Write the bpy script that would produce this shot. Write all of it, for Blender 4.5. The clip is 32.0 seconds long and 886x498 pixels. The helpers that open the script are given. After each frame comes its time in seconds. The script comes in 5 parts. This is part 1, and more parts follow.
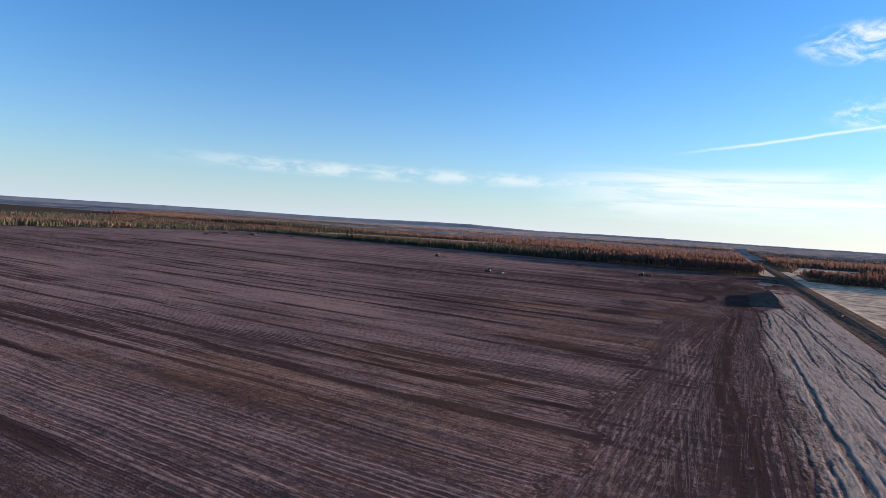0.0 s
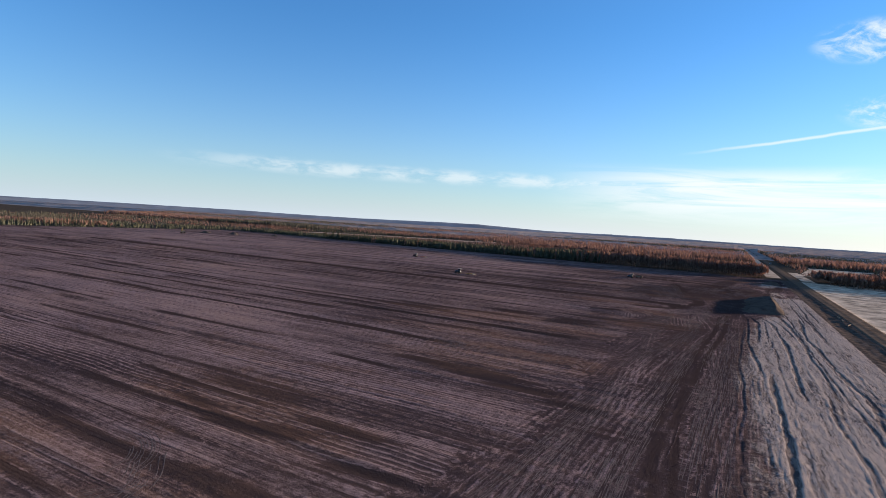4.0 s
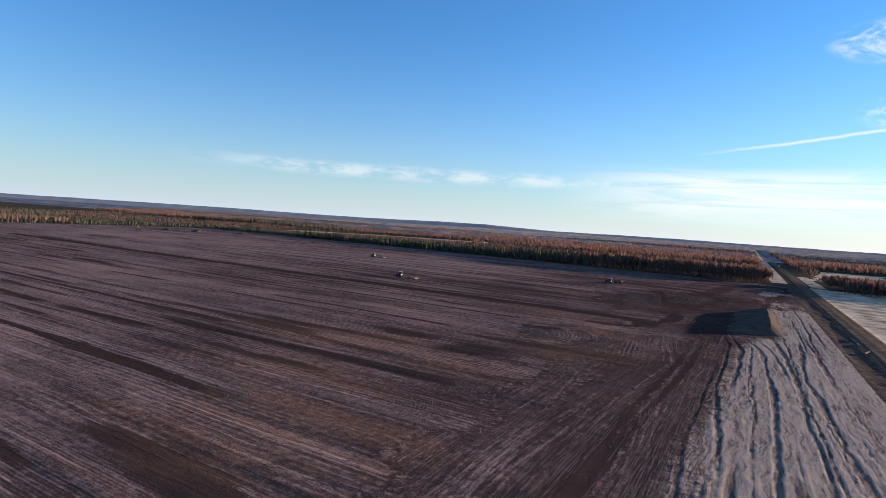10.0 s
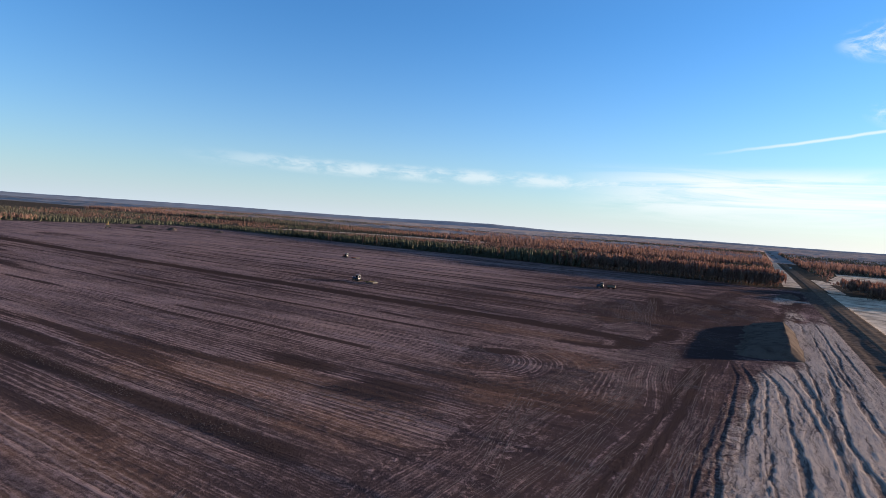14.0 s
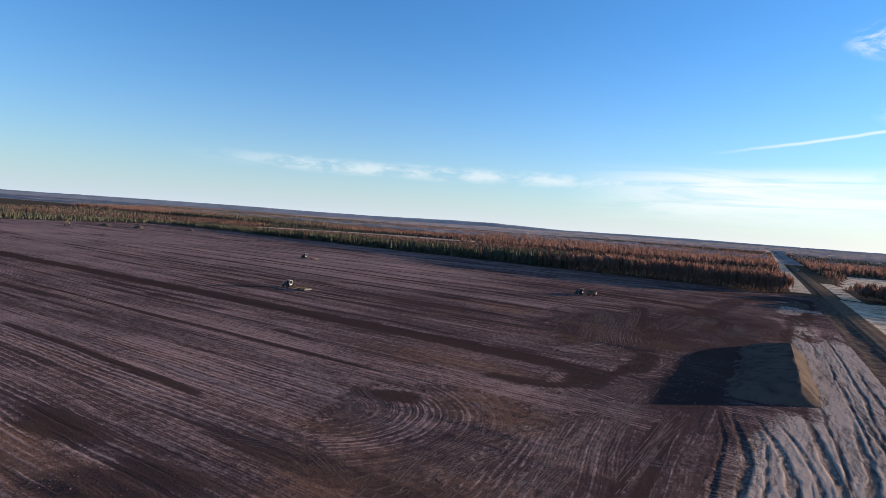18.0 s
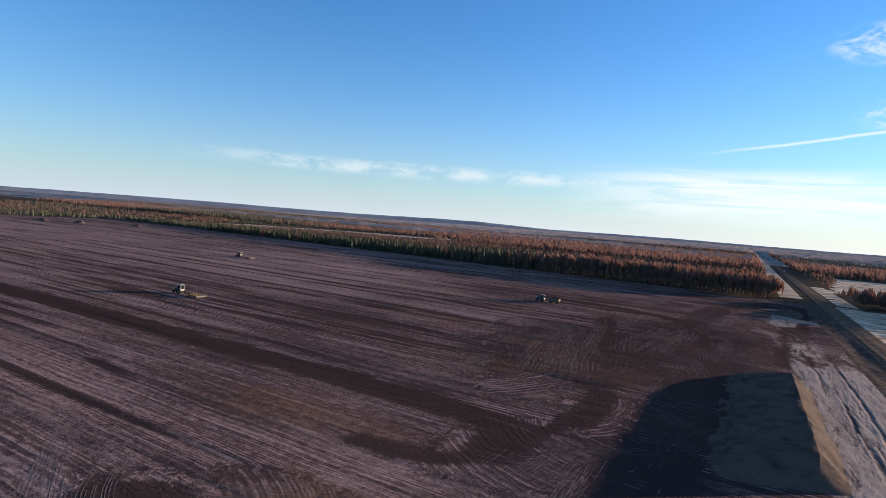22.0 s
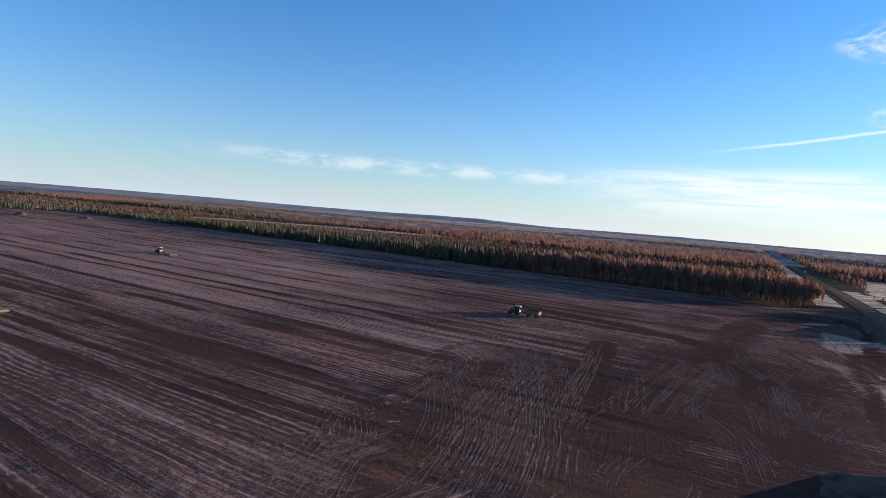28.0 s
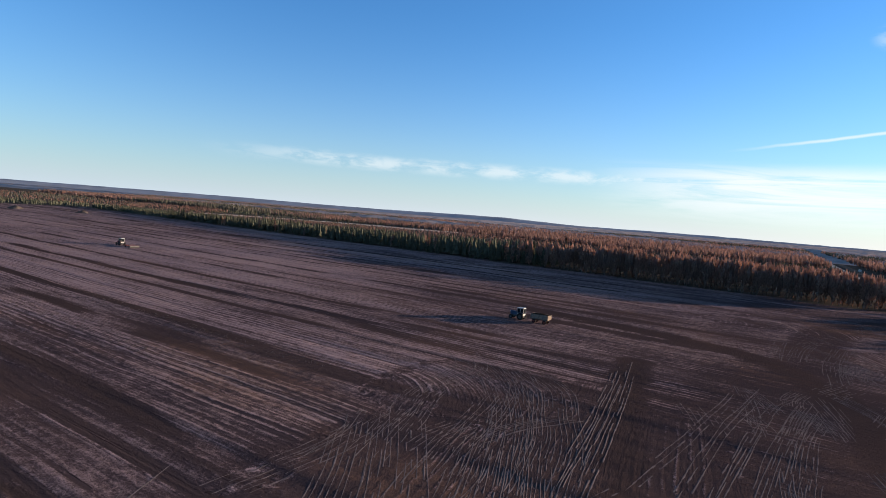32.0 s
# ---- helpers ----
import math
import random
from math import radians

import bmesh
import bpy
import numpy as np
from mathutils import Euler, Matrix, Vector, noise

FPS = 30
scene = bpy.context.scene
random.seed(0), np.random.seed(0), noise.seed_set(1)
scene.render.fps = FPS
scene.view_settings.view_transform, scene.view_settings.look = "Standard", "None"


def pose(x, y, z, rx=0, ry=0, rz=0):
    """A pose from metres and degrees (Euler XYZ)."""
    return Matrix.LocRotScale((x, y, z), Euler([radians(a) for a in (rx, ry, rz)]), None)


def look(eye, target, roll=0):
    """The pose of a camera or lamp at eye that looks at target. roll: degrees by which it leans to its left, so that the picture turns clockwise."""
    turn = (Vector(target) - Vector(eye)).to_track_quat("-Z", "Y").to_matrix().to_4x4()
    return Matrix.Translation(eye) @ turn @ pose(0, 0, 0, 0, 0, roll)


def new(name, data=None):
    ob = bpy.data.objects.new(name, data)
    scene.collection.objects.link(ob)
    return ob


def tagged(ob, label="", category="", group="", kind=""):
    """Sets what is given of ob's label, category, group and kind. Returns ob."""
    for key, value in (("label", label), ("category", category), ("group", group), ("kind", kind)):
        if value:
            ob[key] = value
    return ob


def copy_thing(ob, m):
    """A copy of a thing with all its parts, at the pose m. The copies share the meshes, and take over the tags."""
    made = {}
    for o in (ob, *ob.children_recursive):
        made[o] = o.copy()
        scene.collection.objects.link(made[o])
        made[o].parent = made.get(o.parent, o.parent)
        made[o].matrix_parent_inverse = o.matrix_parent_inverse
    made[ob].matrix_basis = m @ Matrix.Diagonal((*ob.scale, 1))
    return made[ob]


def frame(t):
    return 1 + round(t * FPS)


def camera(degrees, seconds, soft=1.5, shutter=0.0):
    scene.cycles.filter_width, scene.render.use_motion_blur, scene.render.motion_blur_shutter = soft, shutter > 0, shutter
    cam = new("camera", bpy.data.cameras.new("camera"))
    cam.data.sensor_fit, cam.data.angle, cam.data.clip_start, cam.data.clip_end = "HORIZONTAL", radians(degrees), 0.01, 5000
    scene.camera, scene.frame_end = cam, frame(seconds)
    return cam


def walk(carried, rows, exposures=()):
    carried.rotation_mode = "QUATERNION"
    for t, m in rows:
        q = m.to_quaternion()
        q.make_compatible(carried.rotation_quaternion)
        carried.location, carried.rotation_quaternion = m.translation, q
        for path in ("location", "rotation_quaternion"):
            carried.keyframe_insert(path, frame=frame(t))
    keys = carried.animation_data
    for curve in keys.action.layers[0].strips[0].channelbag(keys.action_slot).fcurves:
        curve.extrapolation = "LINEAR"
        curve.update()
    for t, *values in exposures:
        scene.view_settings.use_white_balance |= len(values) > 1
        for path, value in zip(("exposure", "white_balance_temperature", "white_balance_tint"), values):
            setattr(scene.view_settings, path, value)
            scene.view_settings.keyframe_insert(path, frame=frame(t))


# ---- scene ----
EXPOSURE = 1.6
cam = camera(76.0, 32.0, soft=0.85, shutter=0.0)
PATH = [
    (0.0, -11.87, -50.30, 26.48, 87.43, -3.61, 26.21),
    (0.5, -11.18, -45.74, 26.43, 87.44, -3.59, 26.36),
    (1.0, -10.42, -41.19, 26.37, 87.44, -3.57, 26.55),
    (1.5, -9.50, -36.63, 26.30, 87.43, -3.55, 26.83),
    (2.0, -8.39, -32.01, 26.22, 87.43, -3.54, 27.00),
    (2.5, -7.16, -27.35, 26.14, 87.42, -3.53, 27.05),
    (3.0, -5.90, -22.69, 26.05, 87.41, -3.53, 27.12),
    (3.5, -4.63, -18.03, 25.98, 87.40, -3.53, 27.20),
    (5.5, 0.01, 0.01, 25.88, 87.44, -3.55, 27.49),
    (6.0, 0.90, 4.64, 25.89, 87.44, -3.58, 27.55),
    (6.5, 1.70, 9.30, 25.88, 87.44, -3.60, 27.71),
    (7.0, 2.44, 13.99, 25.87, 87.44, -3.63, 27.87),
    (7.5, 3.08, 18.69, 25.85, 87.43, -3.65, 28.00),
    (8.0, 3.63, 23.43, 25.82, 87.41, -3.68, 28.11),
    (8.5, 4.05, 28.19, 25.78, 87.39, -3.70, 28.19),
    (9.0, 4.34, 32.95, 25.74, 87.37, -3.73, 28.25),
    (9.5, 4.47, 37.71, 25.71, 87.35, -3.75, 28.31),
    (10.0, 4.47, 42.46, 25.68, 87.34, -3.78, 28.36),
    (10.5, 4.35, 47.19, 25.66, 87.34, -3.80, 28.42),
    (11.0, 4.17, 51.85, 25.64, 87.34, -3.82, 28.55),
    (11.5, 3.93, 56.46, 25.60, 87.33, -3.84, 28.73),
    (12.0, 3.72, 61.07, 25.55, 87.32, -3.86, 28.83),
    (12.5, 3.57, 65.67, 25.51, 87.31, -3.87, 28.89),
    (13.0, 3.50, 70.28, 25.47, 87.29, -3.89, 28.93),
    (13.5, 3.50, 74.90, 25.46, 87.28, -3.90, 28.96),
    (14.0, 3.54, 79.52, 25.45, 87.26, -3.91, 29.04),
    (14.5, 3.61, 84.15, 25.45, 87.25, -3.92, 29.13),
    (16.5, 3.92, 103.97, 25.77, 87.17, -3.95, 29.42),
    (17.0, 4.16, 108.69, 25.80, 87.15, -3.96, 29.36),
    (17.5, 4.37, 113.35, 25.83, 87.14, -3.98, 29.43),
    (18.0, 4.59, 117.99, 25.85, 87.13, -4.01, 29.53),
    (18.5, 4.80, 122.65, 25.87, 87.13, -4.04, 29.59),
    (19.0, 4.95, 127.29, 25.88, 87.13, -4.08, 29.68),
    (19.5, 5.00, 131.88, 25.86, 87.13, -4.12, 29.78),
    (20.0, 4.89, 136.47, 25.82, 87.13, -4.17, 29.89),
    (20.5, 4.61, 141.06, 25.76, 87.12, -4.23, 29.86),
    (21.0, 4.18, 145.64, 25.68, 87.11, -4.28, 29.51),
    (21.5, 3.65, 150.30, 25.58, 87.10, -4.33, 28.79),
    (22.0, 2.88, 154.95, 25.47, 87.08, -4.37, 28.24),
    (22.5, 1.81, 159.51, 25.36, 87.06, -4.41, 28.15),
    (23.0, 0.63, 164.04, 25.25, 87.05, -4.44, 28.15),
    (23.5, -0.60, 168.54, 25.15, 87.04, -4.47, 28.21),
    (24.0, -1.82, 172.94, 25.07, 87.03, -4.49, 28.31),
    (24.5, -2.98, 177.24, 24.99, 87.02, -4.51, 28.45),
    (26.5, -5.43, 193.12, 24.74, 86.96, -4.62, 28.84),
    (27.0, -5.72, 197.36, 24.39, 86.91, -4.63, 28.75),
    (27.5, -6.01, 201.64, 24.00, 86.85, -4.64, 28.68),
    (28.0, -6.35, 205.98, 23.57, 86.80, -4.64, 28.57),
    (28.5, -6.77, 210.30, 23.10, 86.75, -4.63, 28.50),
    (29.0, -7.37, 214.50, 22.59, 86.71, -4.63, 28.62),
    (29.5, -8.17, 218.59, 22.07, 86.66, -4.61, 28.97),
    (30.0, -9.18, 222.64, 21.53, 86.62, -4.59, 29.57),
    (30.5, -10.31, 226.68, 21.02, 86.59, -4.57, 30.24),
    (31.0, -11.47, 230.77, 20.52, 86.57, -4.54, 30.77),
    (31.5, -12.62, 234.97, 20.04, 86.56, -4.52, 31.09),
    (32.0, -13.72, 239.22, 19.57, 86.55, -4.50, 31.27),
]

walk(cam, [(t, pose(x, y, z, rx, ry, rz)) for t, x, y, z, rx, ry, rz in PATH], exposures=[(0.0, EXPOSURE), (32.0, EXPOSURE)])

# ---- world and sun ----
SUN_AZ = 46.0          # degrees from +x towards +y
SUN_EL = 5.6
SKY_GAIN = 0.05

world = bpy.data.worlds.new("sky")
scene.world = world
world.use_nodes = True


def wire(tree, a, b):
    tree.links.new(a, b)


def mathn(tree, op, a, b=None, c=None, clamp=False):
    n = tree.nodes.new("ShaderNodeMath")
    n.operation, n.use_clamp = op, clamp
    for k, v in enumerate((a, b, c)):
        if v is None:
            continue
        if isinstance(v, (int, float)):
            n.inputs[k].default_value = v
        else:
            wire(tree, v, n.inputs[k])
    return n.outputs[0]


def ramp(tree, fac, stops, interp="LINEAR"):
    n = tree.nodes.new("ShaderNodeValToRGB")
    n.color_ramp.interpolation = interp
    els = n.color_ramp.elements
    while len(els) < len(stops):
        els.new(0.5)
    for e, (p, col) in zip(els, stops):
        e.position = p
        e.color = (*col, 1) if len(col) == 3 else col
    wire(tree, fac, n.inputs[0])
    return n.outputs[0]


def grey(v):
    return (v, v, v)


def step(tree, v, lo, hi):
    n = tree.nodes.new("ShaderNodeMapRange")
    n.interpolation_type = "SMOOTHSTEP"
    n.inputs[1].default_value, n.inputs[2].default_value = lo, hi
    wire(tree, v, n.inputs[0])
    return n.outputs[0]


def noisen(tree, vec, scale, detail=3.0, rough=0.55, distortion=0.0):
    n = tree.nodes.new("ShaderNodeTexNoise")
    n.inputs["Scale"].default_value, n.inputs["Detail"].default_value = scale, detail
    n.inputs["Roughness"].default_value, n.inputs["Distortion"].default_value = rough, distortion
    wire(tree, vec, n.inputs["Vector"])
    return n.outputs[0]


def combine(tree, x, y, z=0.0):
    n = tree.nodes.new("ShaderNodeCombineXYZ")
    for k, v in enumerate((x, y, z)):
        if isinstance(v, (int, float)):
            n.inputs[k].default_value = v
        else:
            wire(tree, v, n.inputs[k])
    return n.outputs[0]


def mixc(tree, fac, a, b, mode="MIX"):
    n = tree.nodes.new("ShaderNodeMix")
    n.data_type, n.blend_type = "RGBA", mode
    for k, v in ((0, fac), (6, a), (7, b)):
        if isinstance(v, (int, float)):
            n.inputs[k].default_value = v
        elif isinstance(v, tuple):
            n.inputs[k].default_value = (*v, 1)
        else:
            wire(tree, v, n.inputs[k])
    return n.outputs[2]


def build_sky():
    tr = world.node_tree
    tr.nodes.clear()
    sky = tr.nodes.new("ShaderNodeTexSky")
    sky.sky_type, sky.sun_disc = "NISHITA", False
    sky.sun_elevation, sky.sun_rotation = radians(SUN_EL), radians(90.0 - SUN_AZ)
    sky.altitude, sky.air_density, sky.dust_density, sky.ozone_density = 0, 1.0, 0.2, 3.0
    co = tr.nodes.new("ShaderNodeTexCoord")
    sep = tr.nodes.new("ShaderNodeSeparateXYZ")
    wire(tr, co.outputs["Generated"], sep.inputs[0])
    az = mathn(tr, "MULTIPLY", mathn(tr, "ARCTAN2", sep.outputs[0], sep.outputs[1]), 57.296)
    el = mathn(tr, "MULTIPLY", mathn(tr, "ARCSINE", sep.outputs[2]), 57.296)
    # a low row of small puffs, thin veils nearer the sun, a few wisps and a vapour trail
    puff = noisen(tr, combine(tr, mathn(tr, "MULTIPLY", az, 0.33), mathn(tr, "MULTIPLY", el, 0.95)), 1.0, 5.0, 0.6, 0.3)
    mid = mathn(tr, "ADD", 4.35, mathn(tr, "MULTIPLY", noisen(tr, combine(tr, mathn(tr, "MULTIPLY", az, 0.06), 3.0), 1.0, 2.0), 0.6))
    off = mathn(tr, "ABSOLUTE", mathn(tr, "SUBTRACT", el, mid))
    row = mathn(tr, "MULTIPLY", mathn(tr, "MULTIPLY", step(tr, off, 1.0, 0.1), step(tr, puff, 0.36, 0.64)), step(tr, az, -56.0, -40.0))
    veil_n = noisen(tr, combine(tr, mathn(tr, "MULTIPLY", az, 0.06), mathn(tr, "MULTIPLY", el, 0.75)), 1.0, 7.0, 0.62, 0.7)
    veil = mathn(tr, "MULTIPLY", mathn(tr, "MULTIPLY", step(tr, el, 7.0, 5.0), step(tr, el, 0.3, 3.6)), mathn(tr, "MULTIPLY", step(tr, veil_n, 0.30, 0.60), step(tr, az, -19.0, -4.0)))
    wisp_n = noisen(tr, combine(tr, mathn(tr, "MULTIPLY", az, 0.30), mathn(tr, "MULTIPLY", el, 0.55), 7.0), 1.0, 7.0, 0.65, 0.8)

    def puff_at(a0, e0, wa, we):
        d = mathn(tr, "ADD", mathn(tr, "POWER", mathn(tr, "DIVIDE", mathn(tr, "SUBTRACT", az, a0), wa), 2.0), mathn(tr, "POWER", mathn(tr, "DIVIDE", mathn(tr, "SUBTRACT", el, e0), we), 2.0))
        return mathn(tr, "MULTIPLY", step(tr, d, 1.3, 0.0), step(tr, wisp_n, 0.42, 0.68))

    wisp = mathn(tr, "MAXIMUM", mathn(tr, "MAXIMUM", puff_at(9.2, 16.4, 4.6, 1.7), puff_at(11.2, 10.9, 4.2, 1.5)), 0.0)
    line = mathn(tr, "SUBTRACT", el, mathn(tr, "ADD", 7.9, mathn(tr, "MULTIPLY", mathn(tr, "ADD", az, 3.5), 0.135)))
    line = mathn(tr, "ADD", line, mathn(tr, "MULTIPLY", mathn(tr, "SUBTRACT", noisen(tr, combine(tr, mathn(tr, "MULTIPLY", az, 0.2), 1.0), 1.0, 3.0), 0.5), 0.5))
    trail = mathn(tr, "MULTIPLY", step(tr, mathn(tr, "ABSOLUTE", line), 0.20, 0.02), mathn(tr, "MULTIPLY", step(tr, az, -6.0, 3.0), step(tr, az, 40.0, 25.0)))
    cover = mathn(tr, "MAXIMUM", mathn(tr, "MAXIMUM", mathn(tr, "MULTIPLY", row, 0.62), mathn(tr, "MULTIPLY", veil, 0.95)), mathn(tr, "MAXIMUM", mathn(tr, "MULTIPLY", wisp, 0.85), mathn(tr, "MULTIPLY", trail, 0.6)), clamp=True)
    tint = mixc(tr, step(tr, el, 18.0, 55.0), (0.82, 1.63, 2.37), (3.8, 2.95, 2.6))
    blue = mixc(tr, 1.0, sky.outputs[0], tint, "MULTIPLY")
    # pale haze low over the horizon, warmer and brighter towards the sun
    low = mathn(tr, "EXPONENT", mathn(tr, "MULTIPLY", mathn(tr, "MAXIMUM", el, 0.0), -0.17))
    near = mathn(tr, "ABSOLUTE", mathn(tr, "SUBTRACT", az, 90.0 - SUN_AZ))
    glow = mathn(tr, "EXPONENT", mathn(tr, "MULTIPLY", near, -0.030))
    haze = mixc(tr, glow, (4.15, 4.9, 5.8), (11.2, 9.5, 7.6))
    blue = mixc(tr, mathn(tr, "MULTIPLY", low, 0.9), blue, haze)
    col = mixc(tr, cover, blue, mixc(tr, glow, (5.4, 6.0, 6.3), (9.5, 9.2, 8.8)))
    bg = tr.nodes.new("ShaderNodeBackground")
    bg.inputs[1].default_value = SKY_GAIN
    out = tr.nodes.new("ShaderNodeOutputWorld")
    wire(tr, col, bg.inputs[0])
    wire(tr, bg.outputs[0], out.inputs[0])


build_sky()
sun = new("sun", bpy.data.lights.new("sun", "SUN"))
sun.data.energy, sun.data.angle, sun.data.color = 4.8, radians(0.6), (1.0, 0.79, 0.61)
_ce = math.cos(radians(SUN_EL))
SUN_DIR = Vector((math.cos(radians(SUN_AZ)) * _ce, math.sin(radians(SUN_AZ)) * _ce, math.sin(radians(SUN_EL))))
sun.matrix_world = look(tuple(SUN_DIR * 200), (0, 0, 0))

# ---- materials ----
SKEW = 0.045            # furrows run along x and drift by this much in y


def material(name):
    m = bpy.data.materials.new(name)
    m.use_nodes = True
    t = m.node_tree
    t.nodes.clear()
    out = t.nodes.new("ShaderNodeOutputMaterial")
    b = t.nodes.new("ShaderNodeBsdfPrincipled")
    wire(t, b.outputs[0], out.inputs[0])
    b.inputs["Specular IOR Level"].default_value = 0.0
    return m, t, b


def place(tree, kind="Object"):
    co = tree.nodes.new("ShaderNodeTexCoord")
    sep = tree.nodes.new("ShaderNodeSeparateXYZ")
    wire(tree, co.outputs[kind], sep.inputs[0])
    return sep.outputs[0], sep.outputs[1], sep.outputs[2], co.outputs[kind]


def bumped(tree, bsdf, height, strength, distance):
    n = tree.nodes.new("ShaderNodeBump")
    n.inputs["Strength"].default_value, n.inputs["Distance"].default_value = strength, distance
    wire(tree, height, n.inputs["Height"])
    wire(tree, n.outputs[0], bsdf.inputs["Normal"])


def plain(name, rgb, rough=0.7, metal=0.0, vary=0.25, scale=1.5, bump=0.0):
    m, t, b = material(name)
    x, y, z, v = place(t)
    n = noisen(t, v, scale, 5.0, 0.6)
    lo = tuple(c * (1 - vary) for c in rgb)
    hi = tuple(min(1.0, c * (1 + vary)) for c in rgb)
    wire(t, ramp(t, n, ((0.3, lo), (0.7, hi))), b.inputs["Base Color"])
    b.inputs["Roughness"].default_value, b.inputs["Metallic"].default_value = rough, metal
    b.inputs["Specular IOR Level"].default_value = 0.15 if rough < 0.6 else 0.0
    if bump:
        bumped(t, b, n, 0.6, bump)
    return m


def attribute(tree, name):
    n = tree.nodes.new("ShaderNodeAttribute")
    n.attribute_name = name
    return n.outputs["Fac"]


def silt_parts(t, x, y, z, v):
    """Colour and relief of the pale frozen silt between wheel ruts."""
    patch = noisen(t, v, 0.07, 6.0, 0.65)
    bent = mathn(t, "ADD", x, mathn(t, "MULTIPLY", patch, 5.0))
    lanes = noisen(t, combine(t, mathn(t, "MULTIPLY", bent, 0.7), mathn(t, "MULTIPLY", y, 0.025)), 1.0, 5.0, 0.65)
    thin = noisen(t, combine(t, mathn(t, "MULTIPLY", bent, 2.4), mathn(t, "MULTIPLY", y, 0.12)), 1.0, 5.0, 0.75)
    grit, crumb = noisen(t, v, 2.0, 6.0, 0.75), noisen(t, v, 0.8, 6.0, 0.8)
    edge = step(t, x, -5.0, 7.0)
    rut = mathn(t, "MULTIPLY", step(t, mathn(t, "ADD", attribute(t, "rut"), mathn(t, "MULTIPLY", mathn(t, "SUBTRACT", grit, 0.5), 0.10)), 0.03, 0.13), 0.62)
    rim = mathn(t, "MULTIPLY", attribute(t, "rim"), 0.35)
    fac = mathn(t, "ADD", mathn(t, "MULTIPLY", lanes, 1.15), mathn(t, "ADD", mathn(t, "MULTIPLY", patch, 0.6), mathn(t, "ADD", mathn(t, "MULTIPLY", grit, 0.45), mathn(t, "MULTIPLY", edge, 0.22))))
    fac = mathn(t, "ADD", fac, mathn(t, "ADD", mathn(t, "MULTIPLY", mathn(t, "SUBTRACT", thin, 0.5), 2.1), mathn(t, "MULTIPLY", mathn(t, "SUBTRACT", crumb, 0.5), 0.6)))
    fac = mathn(t, "SUBTRACT", mathn(t, "ADD", step(t, fac, 0.80, 1.50), rim), rut, clamp=True)
    col = mixc(t, fac, ramp(t, patch, ((0.35, (0.068, 0.055, 0.057)), (0.65, (0.112, 0.082, 0.070)))), (0.345, 0.268, 0.230))
    return col, mathn(t, "ADD", mathn(t, "ADD", grit, lanes), mathn(t, "ADD", thin, crumb))


